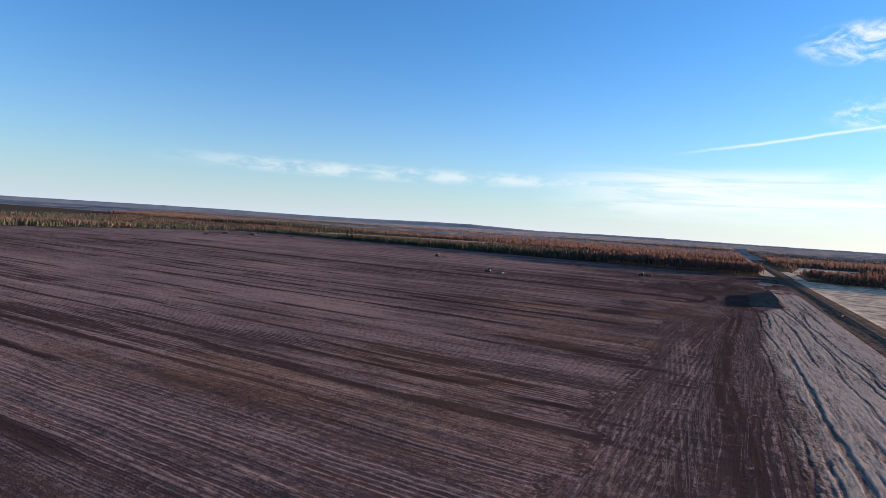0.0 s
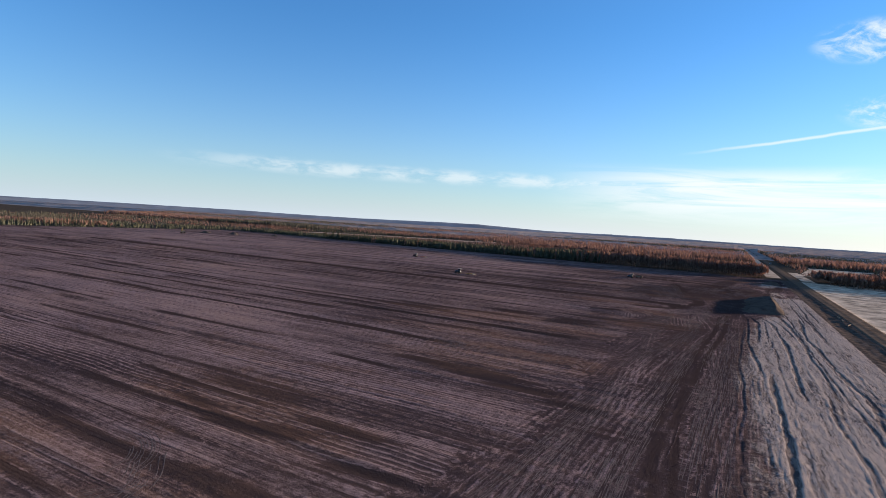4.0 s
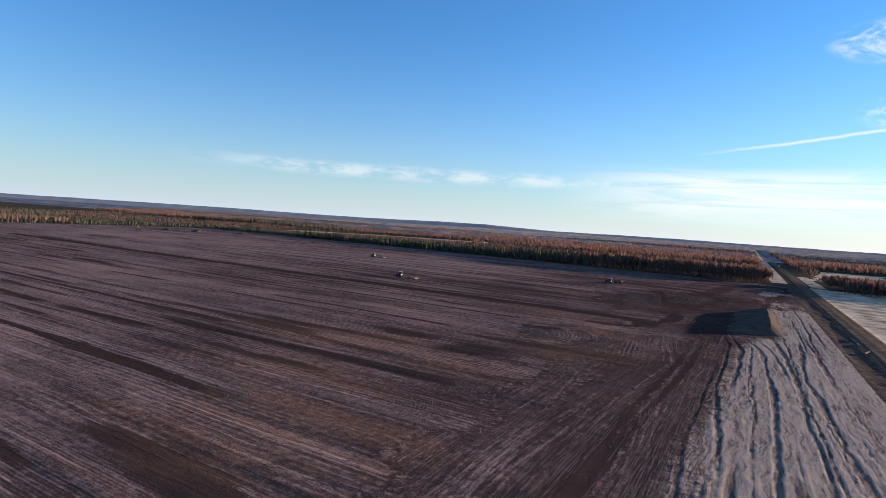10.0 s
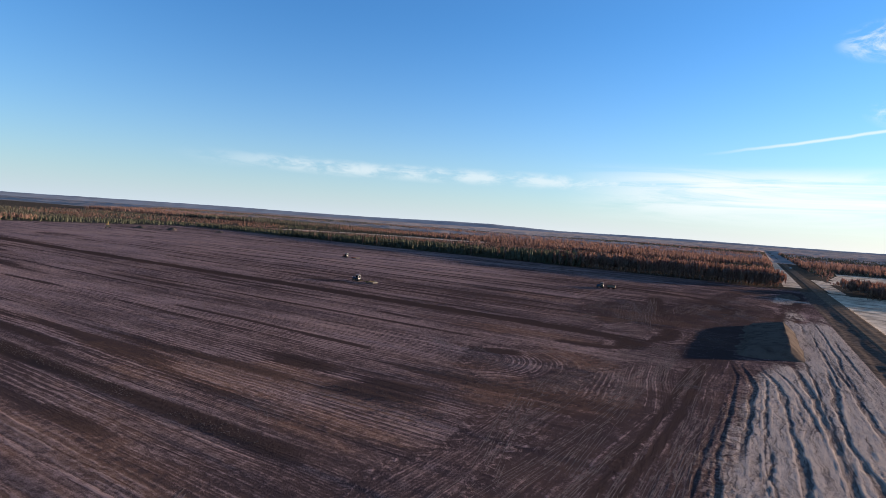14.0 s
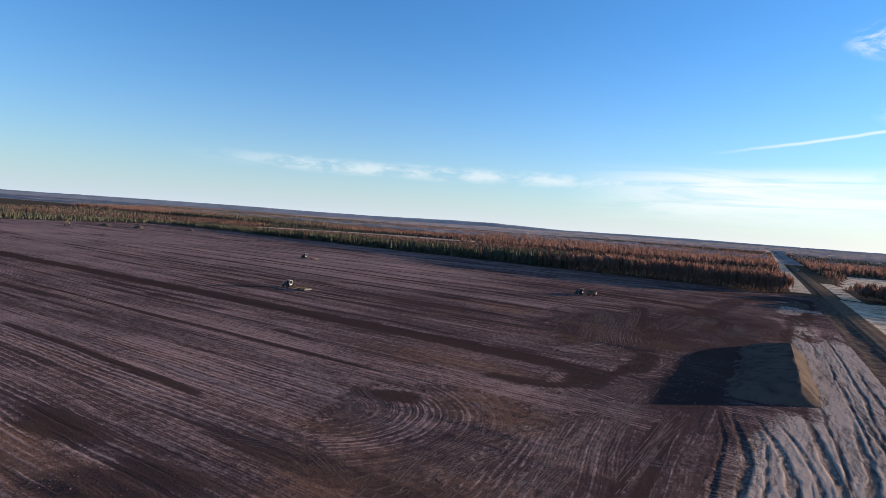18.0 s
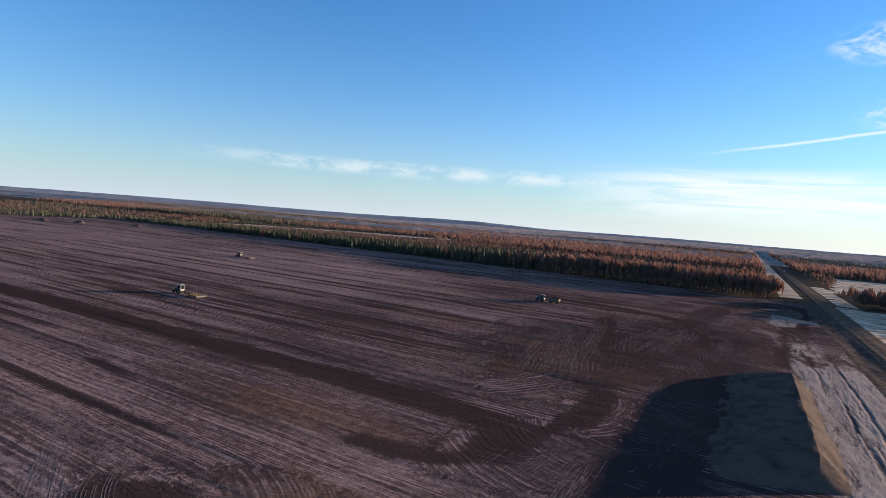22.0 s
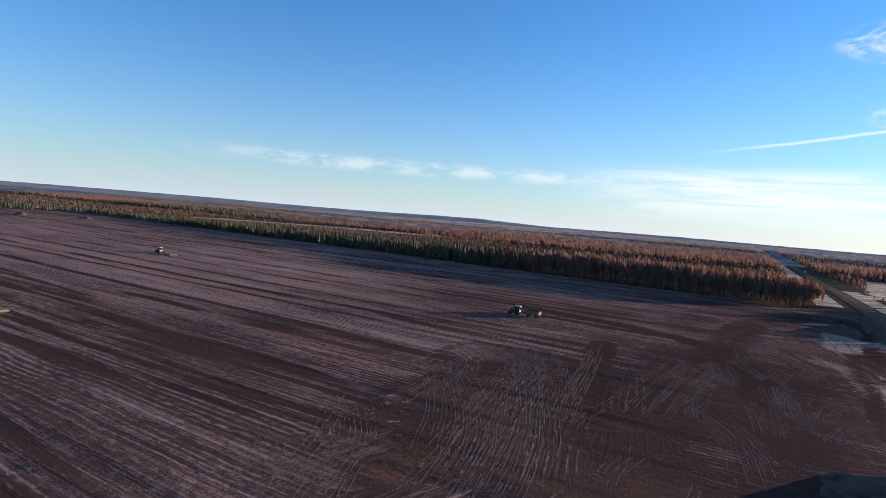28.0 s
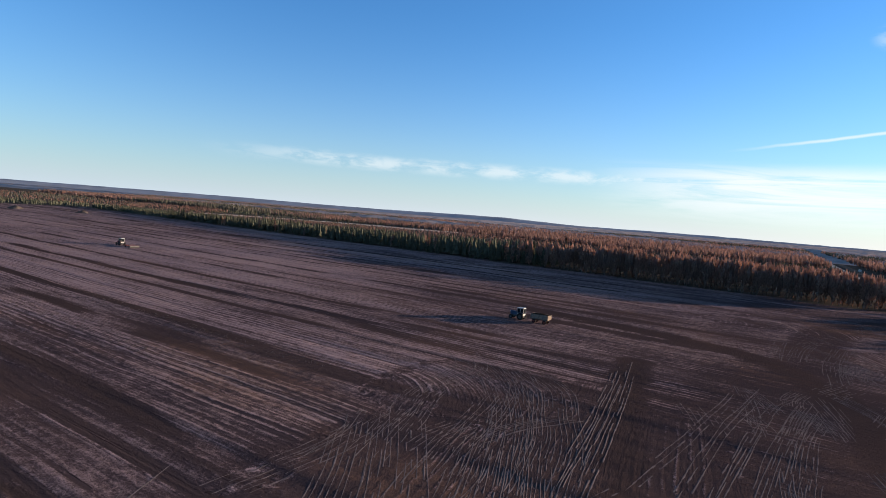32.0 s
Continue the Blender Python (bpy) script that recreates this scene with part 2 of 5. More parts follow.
def soil_material():
    """Frosted peat: harrow lines along the furrows, criss-cross where machines turn; pale silt along the road."""
    m, t, b = material("frosted_peat")
    x, y, z, v = place(t)

    def mul(p, q):
        return mathn(t, "MULTIPLY", p, q)

    def add(p, *more):
        for q in more:
            p = mathn(t, "ADD", p, q)
        return p

    def off(sock, w):
        return mul(mathn(t, "SUBTRACT", sock, 0.5), w)

    worn_shaded, frosty_lit, turned, silt = attribute(t, "worn_shaded"), attribute(t, "frosty_lit"), attribute(t, "turned"), attribute(t, "silt")
    hatch, rust, seam = attribute(t, "hatch"), attribute(t, "rust"), attribute(t, "seam")
    along, f = attribute(t, "along"), add(attribute(t, "across"), off(noisen(t, v, 0.025, 2.0), 2.4))
    cross = noisen(t, v, 0.7, 5.0, 0.65, 1.2)
    grit, clod = noisen(t, v, 3.2, 5.0, 0.8), noisen(t, v, 0.9, 5.0, 0.7)
    patch, wide, mottle = noisen(t, v, 0.020, 6.0, 0.65), noisen(t, v, 0.006, 3.0, 0.5), noisen(t, combine(t, mul(x, 0.05), mul(y, 0.12), 2.0), 1.0, 5.0, 0.7, 0.6)

    def streak(lengthwise, per, seed, detail=3.0, rough=0.6):
        return mixc(t, seam, noisen(t, combine(t, mul(along, lengthwise), mul(f, per), seed), 1.0, detail, rough), cross)

    broad = streak(0.006, 0.075, 5.0, 5.0, 0.6)
    medium = streak(0.018, 0.42, 3.0, 5.0, 0.65)
    thin = streak(0.05, 1.5, 1.0, 3.0, 0.6)
    crumb = streak(0.6, 1.1, 6.0, 5.0, 0.75)
    speck = noisen(t, v, 7.5, 3.0, 0.7)
    # single narrow pale ridges and dark slits, long and unevenly spaced
    bright_line = mul(step(t, streak(0.012, 1.25, 12.0, 2.0, 0.5), 0.60, 0.68), step(t, crumb, 0.34, 0.56))
    dark_line = mul(step(t, streak(0.010, 0.95, 14.0, 2.0, 0.5), 0.385, 0.315), step(t, crumb, 0.68, 0.46))

    broken = add(0.25, mul(step(t, mottle, 0.40, 0.62), 0.75))

    # harrow lines about a metre apart: narrow pale ridges, clear in some strips and faint in others
    sway = add(off(noisen(t, v, 0.10, 3.0, 0.6), 5.0), off(noisen(t, v, 0.8, 2.0), 1.6))

    def ridges(coord, per, sharp):
        s = mathn(t, "SINE", add(mul(coord, per), sway))
        return mathn(t, "POWER", add(mul(s, 0.5), 0.5), sharp)

    clear = add(0.12, mul(step(t, streak(0.010, 0.09, 8.0, 4.0), 0.42, 0.66), 0.88))
    calm = mathn(t, "SUBTRACT", 1.0, add(mul(hatch, 0.65), mul(worn_shaded, 0.5)), clamp=True)
    calm = mul(calm, mathn(t, "SUBTRACT", 1.0, seam))
    comb = mul(ridges(f, 6.2, 3.0), mul(mul(clear, calm), step(t, crumb, 0.20, 0.62)))
    close = mul(ridges(f, 14.3, 1.3), mul(calm, step(t, streak(0.012, 0.10, 9.0, 3.0), 0.42, 0.60)))
    # wheel lines that cross one another on the headland
    lean_a = mul(ridges(mathn(t, "SUBTRACT", x, mul(y, 0.085)), 5.4, 2.0), step(t, noisen(t, combine(t, mul(x, 0.16), mul(y, 0.022), 4.0), 1.0, 4.0), 0.42, 0.60))
    lean_b = mul(ridges(add(x, mul(y, 0.075)), 6.0, 2.0), step(t, noisen(t, combine(t, mul(x, 0.13), mul(y, 0.02), 9.0), 1.0, 4.0), 0.45, 0.62))
    weave = mul(mathn(t, "MAXIMUM", lean_a, lean_b), mul(hatch, step(t, crumb, 0.25, 0.6)))

    frost = add(0.43, off(broad, 0.80), off(patch, 0.85), off(wide, 0.5), off(mottle, 0.75), off(medium, 0.85), off(thin, 0.8), off(crumb, 1.1), off(grit, 1.3), off(clod, 0.8))
    frost = add(frost, mul(mathn(t, "SUBTRACT", comb, 0.14), 0.85), mul(mul(bright_line, 0.55), broken), mul(mul(dark_line, -0.58), broken), off(speck, 1.0), mul(mathn(t, "SUBTRACT", close, 0.25), 0.25), mul(weave, 0.50))
    worn_shaded = mul(worn_shaded, add(0.55, mul(clod, 0.6), mul(medium, 0.4)))
    frost = add(frost, mul(frosty_lit, 0.36), mul(worn_shaded, -0.92), mul(turned, -0.10), mul(rust, -0.12), mul(hatch, -0.05))
    fac = step(t, frost, 0.05, 1.10)
    rust = mul(rust, step(t, add(mul(clod, 0.5), mul(medium, 0.5)), 0.36, 0.60))
    brown = add(noisen(t, v, 0.026, 6.0, 0.7), mul(rust, 0.32))
    dark = ramp(t, brown, ((0.36, (0.040, 0.028, 0.030)), (0.56, (0.056, 0.036, 0.034)), (0.80, (0.108, 0.060, 0.044))))
    dark = mixc(t, mathn(t, "MULTIPLY", worn_shaded, 0.8, clamp=True), dark, (0.040, 0.026, 0.023))
    tint = ramp(t, add(patch, mul(rust, 0.2)), ((0.30, (0.212, 0.147, 0.153)), (0.62, (0.246, 0.161, 0.148)), (0.85, (0.240, 0.150, 0.122))))
    peat = mixc(t, fac, dark, tint)
    pale, rise = silt_parts(t, x, y, z, v)
    sand = step(t, add(silt, off(cross, 1.1)), 0.25, 0.75)
    wire(t, mixc(t, sand, peat, pale), b.inputs["Base Color"])
    b.inputs["Roughness"].default_value = 0.95
    # heights in metres
    relief = add(mul(mul(bright_line, 0.045), broken), mul(mul(dark_line, -0.04), broken), off(speck, 0.035), mul(comb, 0.050), mul(close, 0.012), mul(weave, 0.036), off(medium, 0.10), off(thin, 0.05), off(crumb, 0.075), off(grit, 0.085), off(clod, 0.08))
    bumped(t, b, mixc(t, sand, relief, mul(rise, 0.075)), 1.0, 1.0)
    return m


MAT_SOIL = soil_material()
MAT_PALE = plain("pale_frosted_stubble", (0.43, 0.332, 0.252), 0.95, 0, 0.7, 0.11, 0.3)
MAT_FLOOR = plain("forest_floor", (0.070, 0.055, 0.043), 0.95, 0, 0.4, 0.2)
MAT_ROAD = plain("packed_brown_road", (0.125, 0.089, 0.067), 0.9, 0, 0.4, 0.3, 0.1)
MAT_DITCH = plain("dark_ditch_peat", (0.082, 0.062, 0.053), 0.95, 0, 0.6, 0.45, 0.3)


# ---- small tools ----
def part(name, bm, mat, parent=None, label=""):
    me = bpy.data.meshes.new(name)
    bm.to_mesh(me)
    bm.free()
    me.materials.append(mat)
    ob = new(name, me)
    if parent:
        ob.parent = parent
    if label:
        ob["label"] = label
    return ob


def array_mesh(name, verts, faces, mats, index=None, smooth=False):
    """A mesh from arrays of vertices (n, 3) and faces (m, 3 or 4)."""
    me = bpy.data.meshes.new(name)
    verts, faces = np.asarray(verts, np.float32), np.asarray(faces, np.int32)
    k = faces.shape[1]
    me.vertices.add(len(verts))
    me.vertices.foreach_set("co", verts.ravel())
    me.loops.add(faces.size)
    me.loops.foreach_set("vertex_index", faces.ravel())
    me.polygons.add(len(faces))
    me.polygons.foreach_set("loop_start", np.arange(len(faces), dtype=np.int32) * k)
    me.polygons.foreach_set("loop_total", np.full(len(faces), k, np.int32))
    for m in mats:
        me.materials.append(m)
    if index is not None:
        me.polygons.foreach_set("material_index", np.asarray(index, np.int32))
    me.polygons.foreach_set("use_smooth", np.full(len(faces), smooth, bool))
    me.update(calc_edges=True)
    return me


_LAT = np.random.RandomState(7).rand(256, 256)


def vnoise(x, y, seed=0):
    """Smooth value noise, 0 to 1, period 256."""
    x, y = np.asarray(x, float) + seed * 17.3, np.asarray(y, float) + seed * 41.7
    xi, yi = np.floor(x).astype(int), np.floor(y).astype(int)
    u, w = x - xi, y - yi
    u, w = u * u * (3 - 2 * u), w * w * (3 - 2 * w)
    a, b, c, d = (_LAT[(yi + j) % 256, (xi + i) % 256] for j in (0, 1) for i in (0, 1))
    return (a * (1 - u) + b * u) * (1 - w) + (c * (1 - u) + d * u) * w


def sstep(v, lo, hi):
    k = np.clip((v - lo) / (hi - lo), 0, 1)
    return k * k * (3 - 2 * k)


# ---- ground ----
FIELD_LEFT, TREE_Y = -580.0, 464.0      # far corner of the field and its wooded edge


def tree_edge(x):
    return TREE_Y - 0.10 * np.asarray(x, float)


# wheel ruts along the road: place across, half width, depth
RUTS = [(bx, wd, dp) for bx, wd, dp in (
    (-2.0, 0.30, 0.10), (0.2, 0.45, 0.16), (3.0, 0.42, 0.20), (5.2, 0.60, 0.26), (7.6, 0.34, 0.14), (10.2, 0.55, 0.24), (12.6, 0.36, 0.16), (15.0, 0.60, 0.26), (16.6, 0.34, 0.18),
    (18.2, 0.55, 0.24), (19.6, 0.34, 0.16), (21.0, 0.55, 0.24), (22.7, 0.40, 0.18), (24.2, 0.45, 0.20))]
RUTS += [(-5.0 + 1.13 * k + 0.4 * math.sin(k * 2.1), 0.20 + 0.07 * math.sin(k * 1.7), 0.09 + 0.03 * math.sin(k * 2.9)) for k in range(26)]



def near_line(x, y, pts, half, edge=1.0, rag=1.0):
    """1 on a polyline of the given half width, falling to 0 over edge metres."""
    px, py = [p[0] for p in pts], [p[1] for p in pts]
    pad = half + edge + 2.0
    inside = (x > min(px) - pad) & (x < max(px) + pad) & (y > min(py) - pad) & (y < max(py) + pad)
    full = np.zeros(np.shape(x))
    x, y = x[inside], y[inside]
    best = np.full(np.shape(x), 1e9)
    for (ax, ay), (bx, by) in zip(pts[:-1], pts[1:]):
        dx, dy = bx - ax, by - ay
        k = np.clip(((x - ax) * dx + (y - ay) * dy) / (dx * dx + dy * dy), 0, 1)
        best = np.minimum(best, np.hypot(x - ax - k * dx, y - ay - k * dy))
    best = best + rag * (1.3 * (vnoise(x * 0.25, y * 0.25, 70) - 0.5) + 0.8 * (vnoise(x * 0.9, y * 0.9, 71) - 0.5))
    full[inside] = sstep(best, half + edge, half)
    return full





def spline(pts, gap=0.8):
    """Points every gap metres along a smooth curve through pts."""
    p = np.array(pts, float)
    p = np.vstack([2 * p[0] - p[1], p, 2 * p[-1] - p[-2]])
    out = []
    for a, b, c, d in zip(p[:-3], p[1:-2], p[2:-1], p[3:]):
        k = max(2, int(np.hypot(*(c - b)) / gap))
        t = (np.arange(k) / k)[:, None]
        out.append(0.5 * (2 * b + (c - a) * t + (2 * a - 5 * b + 4 * c - d) * t ** 2 + (3 * b - a - 3 * c + d) * t ** 3))
    return np.vstack(out + [p[-2:-1]])


# dark, wet or freshly turned marks: points, half width, strength
DARK_MARKS = (
    # the broad turned strip that ends in a hook, and a thin ditch line beyond it
    (((-420, 236), (-300, 232), (-161, 228.5), (-113, 227.5), (-77, 226), (-51, 225), (-35, 224), (-26, 223), (-20.5, 219.5), (-19.8, 214)), 2.6, 1.0),
    (((-19.8, 214), (-22, 209.5), (-27, 207.5), (-33, 207)), 1.1, 0.8),
    (((-120, 257), (-64, 255), (-51, 256), (-42, 256), (-34, 255), (-26, 254.5), (-20, 250), (-16, 245), (-14.5, 238), (-15, 230), (-19, 220)), 0.55, 1.0),
    (((-15, 246), (-14.5, 238), (-15, 230)), 1.6, 0.9),
)
# wheel paths
DARK_WAYS = (
    (((-5, -10), (-6, 29), (-7.2, 49), (-8.8, 76), (-8.5, 95), (-6.2, 135), (-4.2, 165), (-3.6, 205)), 0.40, 0.8),
    (((-7, -10), (-8, 29), (-9.4, 49), (-11, 76), (-10.6, 95), (-8.4, 135), (-6.4, 165), (-5.8, 200)), 0.40, 0.8),
    # a dark way from the stockpile round to the wood
    (((-3, 300), (-4, 318), (-8, 332), (-16, 345), (-30, 352), (-60, 358)), 2.4, 0.85),
    (((-21, 276), (-24, 290), (-28, 306), (-31, 326)), 1.5, 0.9),
    (((-60, 349), (-40, 347), (-14, 346)), 1.6, 0.6),
    (((14, 296), (20, 380), (24, 430)), 3.0, 0.5),
    (((-10, 330), (-4, 390), (12, 425)), 4.0, 0.35),
    (((-40, 186), (-44, 184), (-38, 186.5)), 1.4, 0.8),
    # ground beside the dug face, darkened to deepen the stockpile's cast shadow
    (((-5, 216), (-3, 240), (-1, 272)), 5.0, 0.35),
)
# long dark streaks painting the shade of dips between the beds: x of the ends, y of the ends, half width, strength
HOLLOWS = (
    (-112, -40, 126.5, 123, 1.3, 1.0), (-105, -57, 100.5, 96, 1.8, 1.0), (-60, -44, 79.5, 79, 1.2, 0.9), (-85, -74, 206.8, 205.6, 0.9, 0.9), (-124, -50, 172.5, 168, 0.8, 0.9),
    (-70, -55, 152.5, 152, 2.0, 1.0), (-48, -38, 149.5, 151, 1.6, 0.8), (-50, -35, 145, 147, 2.2, 0.7), (-48, -36, 123.5, 123, 1.4, 0.9), (-39, -25, 73, 74, 1.6, 0.8),
    (-56, -45, 36, 37.5, 1.4, 0.8), (-39, -30, 33.5, 34.5, 0.8, 0.9), (-76, -53, 47.5, 47.5, 2.6, 0.55), (-52, -29, 79.5, 76, 2.2, 0.6), (-27, -18, 70, 69, 1.6, 0.6),
)
SMALL_HOLLOWS = (
    (-70, -54, 72.5, 70.5, 1.0, 0.9), (-70, -62, 39.5, 38.7, 1.0, 0.9), (-51, -37, 42.5, 42, 1.2, 0.9), (-61, -52, 36.5, 36, 1.0, 0.9), (-90, -56, 46.5, 43.2, 0.5, 1.0),
    (-66, -58, 149.5, 150, 0.8, 0.9),
)


def long_beds(seed, y0, y1, gap, half, strength):
    """Long thin marks along the furrows over the rest of the field."""
    rng, rows, at = random.Random(seed), [], y0
    while at < y1:
        left, right = rng.uniform(-430, -150), rng.uniform(-110, -45)
        rows.append((left, right, at - SKEW * (left + 60), at - SKEW * (right + 60), half * rng.uniform(0.6, 1.5), strength * rng.uniform(0.7, 1.2)))
        at += gap * rng.uniform(0.5, 1.5)
    return tuple(rows)


# pale rows of frozen clods and frosted rims: same order
RIMS = (
    (-154, -58, 75.5, 77, 0.5, 0.9), (-110, -40, 129, 125.5, 0.6, 0.8), (-100, -58, 103.2, 98.6, 0.6, 0.8), (-160, -40, 231.6, 227.8, 0.7, 0.6), (-90, -55, 48, 45, 0.4, 0.8),
    (-80, -42, 246, 244, 0.8, 0.7), (-60, -44, 269, 268, 0.8, 0.6), (-140, -55, 216, 212, 1.0, 0.3), (-110, -46, 195, 190, 1.4, 0.4), (-120, -60, 182, 178, 0.8, 0.4),
    (-90, -30, 110, 107, 2.0, 0.3), (-70, -30, 62, 60, 3.0, 0.4), (-30, -10, 78, 75, 3.0, 0.5), (-140, -90, 60, 57, 3.0, 0.35),
)
PALE_MARKS = (
    (((-70, 194), (-56, 187), (-46, 180), (-38, 177), (-31, 177.5), (-27.5, 183), (-28, 190)), 1.1, 0.5),
    (((-52, 189), (-44, 188), (-36, 189.5), (-30, 196), (-25.5, 206)), 1.1, 0.5),
    (((-42, 216), (-32, 215), (-25, 215.5)), 1.6, 0.3),
    (((9, 345), (14, 340), (15, 323)), 2.4, 0.9),
    (((14, 372), (19, 340), (19, 309)), 2.0, 0.9),
    (((18, 400), (20, 385)), 1.0, 1.0),
    (((-2, 372), (10, 378), (18, 392)), 1.2, 0.6),
    (((-40, 395), (-5, 402), (16, 416)), 1.6, 0.6),
    (((-19, 77), (-14, 76)), 3.0, 0.55),
)


def bed_line(x, y, x0, x1, y0, y1, half, seed, gaps):
    """1 on one long straight mark along the furrows, fading at its ends and broken by gaps."""
    mid = y0 + (y1 - y0) * (x - x0) / (x1 - x0)
    inside = (np.abs(y - mid) < half * 2.4 + 1.2) & (x > x0 - 4) & (x < x1 + 4)
    full = np.zeros(np.shape(x))
    px, d = x[inside], (y - mid)[inside]
    d = d + 1.3 * (vnoise(px * 0.05, np.full(len(px), float(seed)), 66) - 0.5)
    w = half * (0.55 + 0.9 * vnoise(px * 0.08, np.full(len(px), seed * 1.7), 67))
    run = min(9.0, 0.35 * (x1 - x0))
    on = sstep(px, x0 - 3, x0 + run) * sstep(px, x1 + 3, x1 - run)
    if x1 - x0 > 45:
        on = on * sstep(vnoise(px * 0.045, np.full(len(px), seed * 3.1), 68), gaps - 0.15, gaps + 0.15)
    full[inside] = on * sstep(np.abs(d), w * 1.5, w * 0.55)
    return full


def strips(x, y):
    """How dark (wear, wet and painted shade), pale (frost and painted light) and turned over the peat is, where silt
    lies, and where wheel lines cross.
    """
    v = y + SKEW * x
    worn_shaded, lip = np.zeros(np.shape(x)), np.zeros(np.shape(x))
    for pts, half, k in DARK_MARKS + DARK_WAYS:
        worn_shaded = np.maximum(worn_shaded, k * near_line(x, y, spline(pts, 4.0), half * 0.8, 0.45 if half < 1 else 1.1 + 0.5 * half, 0.4 if half < 1 else 1.1))
    for k, (x0, x1, y0, y1, half, w) in enumerate(HOLLOWS + SMALL_HOLLOWS + long_beds(3, -60, 250, 15.0, 0.7, 0.75) + long_beds(4, 262, 440, 11.0, 0.8, 0.75)):
        worn_shaded = np.maximum(worn_shaded, w * bed_line(x, y, x0, x1, y0, y1, half, k + 1, 0.30))
        lip = np.maximum(lip, 0.8 * w * bed_line(x, y, x0, x1, y0 + 1.9 * half + 0.3, y1 + 1.9 * half + 0.3, 0.45, k + 1, 0.30))
    # the turning place and the far half have thawed a little more
    worn_shaded = np.maximum(worn_shaded, 0.42 * sstep(np.hypot((x + 25) / 22, (y - 275) / 34) + 0.4 * (vnoise(x * 0.3, y * 0.12, 74) - 0.5), 1.1, 0.6))
    worn_shaded = np.maximum(worn_shaded, 0.40 * sstep(np.hypot((x + 6) / 20, (y - 312) / 36) + 0.4 * (vnoise(x * 0.2, y * 0.12, 78) - 0.5), 1.1, 0.6))
    scr = vnoise(x * 0.04, v * 0.75, 75) * vnoise(x * 0.012, v * 0.08, 76)
    worn_shaded = np.maximum(worn_shaded, 0.5 * sstep(scr, 0.40, 0.62) * sstep(x, -4, -20))
    # far field paled to stand in for furrow tops lit at grazing view
    frosty_lit = 0.46 * sstep(x, -75.0, -180.0) * sstep(y, 440.0, 360.0) + 0.34 * sstep(y, 135.0, 85.0) * sstep(y, 32.0, 66.0) * sstep(x, -5.0, -20.0) + 0.24 * sstep(y, 226.0, 245.0) * sstep(x, -75.0, -115.0) + 0.30 * sstep(y, 280.0, 310.0) * sstep(x, -35.0, -60.0) + 0.2 * sstep(np.abs(y - 160), 30.0, 10.0) * sstep(x, -70.0, -110.0)
    frosty_lit = np.maximum(frosty_lit, lip)
    for pts, half, k in PALE_MARKS:
        frosty_lit = np.maximum(frosty_lit, k * near_line(x, y, spline(pts, 2.0), half, 1.2, 0.6))
    for k, (x0, x1, y0, y1, half, w) in enumerate(RIMS + long_beds(5, 236, 445, 9.0, 0.9, 0.75) + long_beds(6, -60, 230, 26.0, 1.2, 0.4)):
        frosty_lit = np.maximum(frosty_lit, w * bed_line(x, y, x0, x1, y0, y1, half, k + 101, 0.28))
    edge = np.interp(y, (-80, 20, 60, 110, 140, 175, 216, 240, 262, 300, 325, 350, 400), (-24, -24, -25, -22, -20, -28, -17, -30, -50, -50, -36, -26, -22))
    turned = sstep(x - edge + 7 * (vnoise(x * 0.1, y * 0.1, 77) - 0.5), -3.5, 3.5)
    wob = 7 * (vnoise(x * 0.2, y * 0.06, 21) - 0.5) + 3 * (vnoise(x * 0.8, y * 0.3, 22) - 0.5)
    hatch = turned * (1 - 0.55 * sstep(y, 130.0, 175.0)) * sstep(y, 205.0, 180.0) * sstep(x + wob, 1.0, -3.0)
    lane = sstep(x + 0.55 * wob - np.interp(y, (100, 150, 178, 200, 215, 230), (-1, -1, 1, 3, 6, 6)), -4.0, 8.0) * sstep(x, 28.0, 26.0)
    silt = lane * np.maximum(sstep(y + 2 * wob, 224, 212), sstep(x + 0.5 * wob, 12, 16) * sstep(y + 8 * wob, 345, 290))
    silt = np.maximum(silt, 0.62 * sstep(vnoise(x * 0.13, y * 0.07, 23), 0.50, 0.80) * sstep(x, 6, 14) * sstep(x, 28, 26) * sstep(y, 300, 320) * sstep(y, 420, 390))
    return worn_shaded, frosty_lit, turned, silt, hatch


# machine passes over the field's end: centre and half size of the patch, then the point it turns round, or a heading
PASSES = (
    (-16, 60, 11, 110, None, 0.04), (-12, 150, 9, 40, None, 0.10), (-2, 90, 5, 140, None, 0.02),
    (-30, 178, 15, 17, (-44, 176), 0), (-14, 178, 7, 22, None, -0.12), (-17, 215, 10, 14, (-7, 231), 0),
    (-24, 262, 12, 25, (-62, 262), 0), (-36, 262, 9, 14, None, 0.22), (-29, 278, 13, 26, None, -0.16),
    (-43, 297, 9, 10, (-55, 284), 0), 
    (-12, 238, 5, 12, (-26, 240), 0), 
    (10, 350, 11, 26, None, -0.35), (-14, 395, 14, 12, (-30, 385), 0),
)


# rusty, less frosted peat: centre and half size
RUST = ((-78, 16, 36, 11), (-62, 112, 24, 7), (-38, 136, 14, 10), (-26, 188, 12, 8), (-62, 48, 26, 16), (-48, 92, 26, 14), (-30, 166, 17, 15), (-70, 140, 26, 10), (-46, 210, 24, 5), (-46, 250, 18, 9), (-33, 272, 12, 9), (-60, 282, 24, 8), (6, 398, 20, 9), (-16, 335, 12, 10))


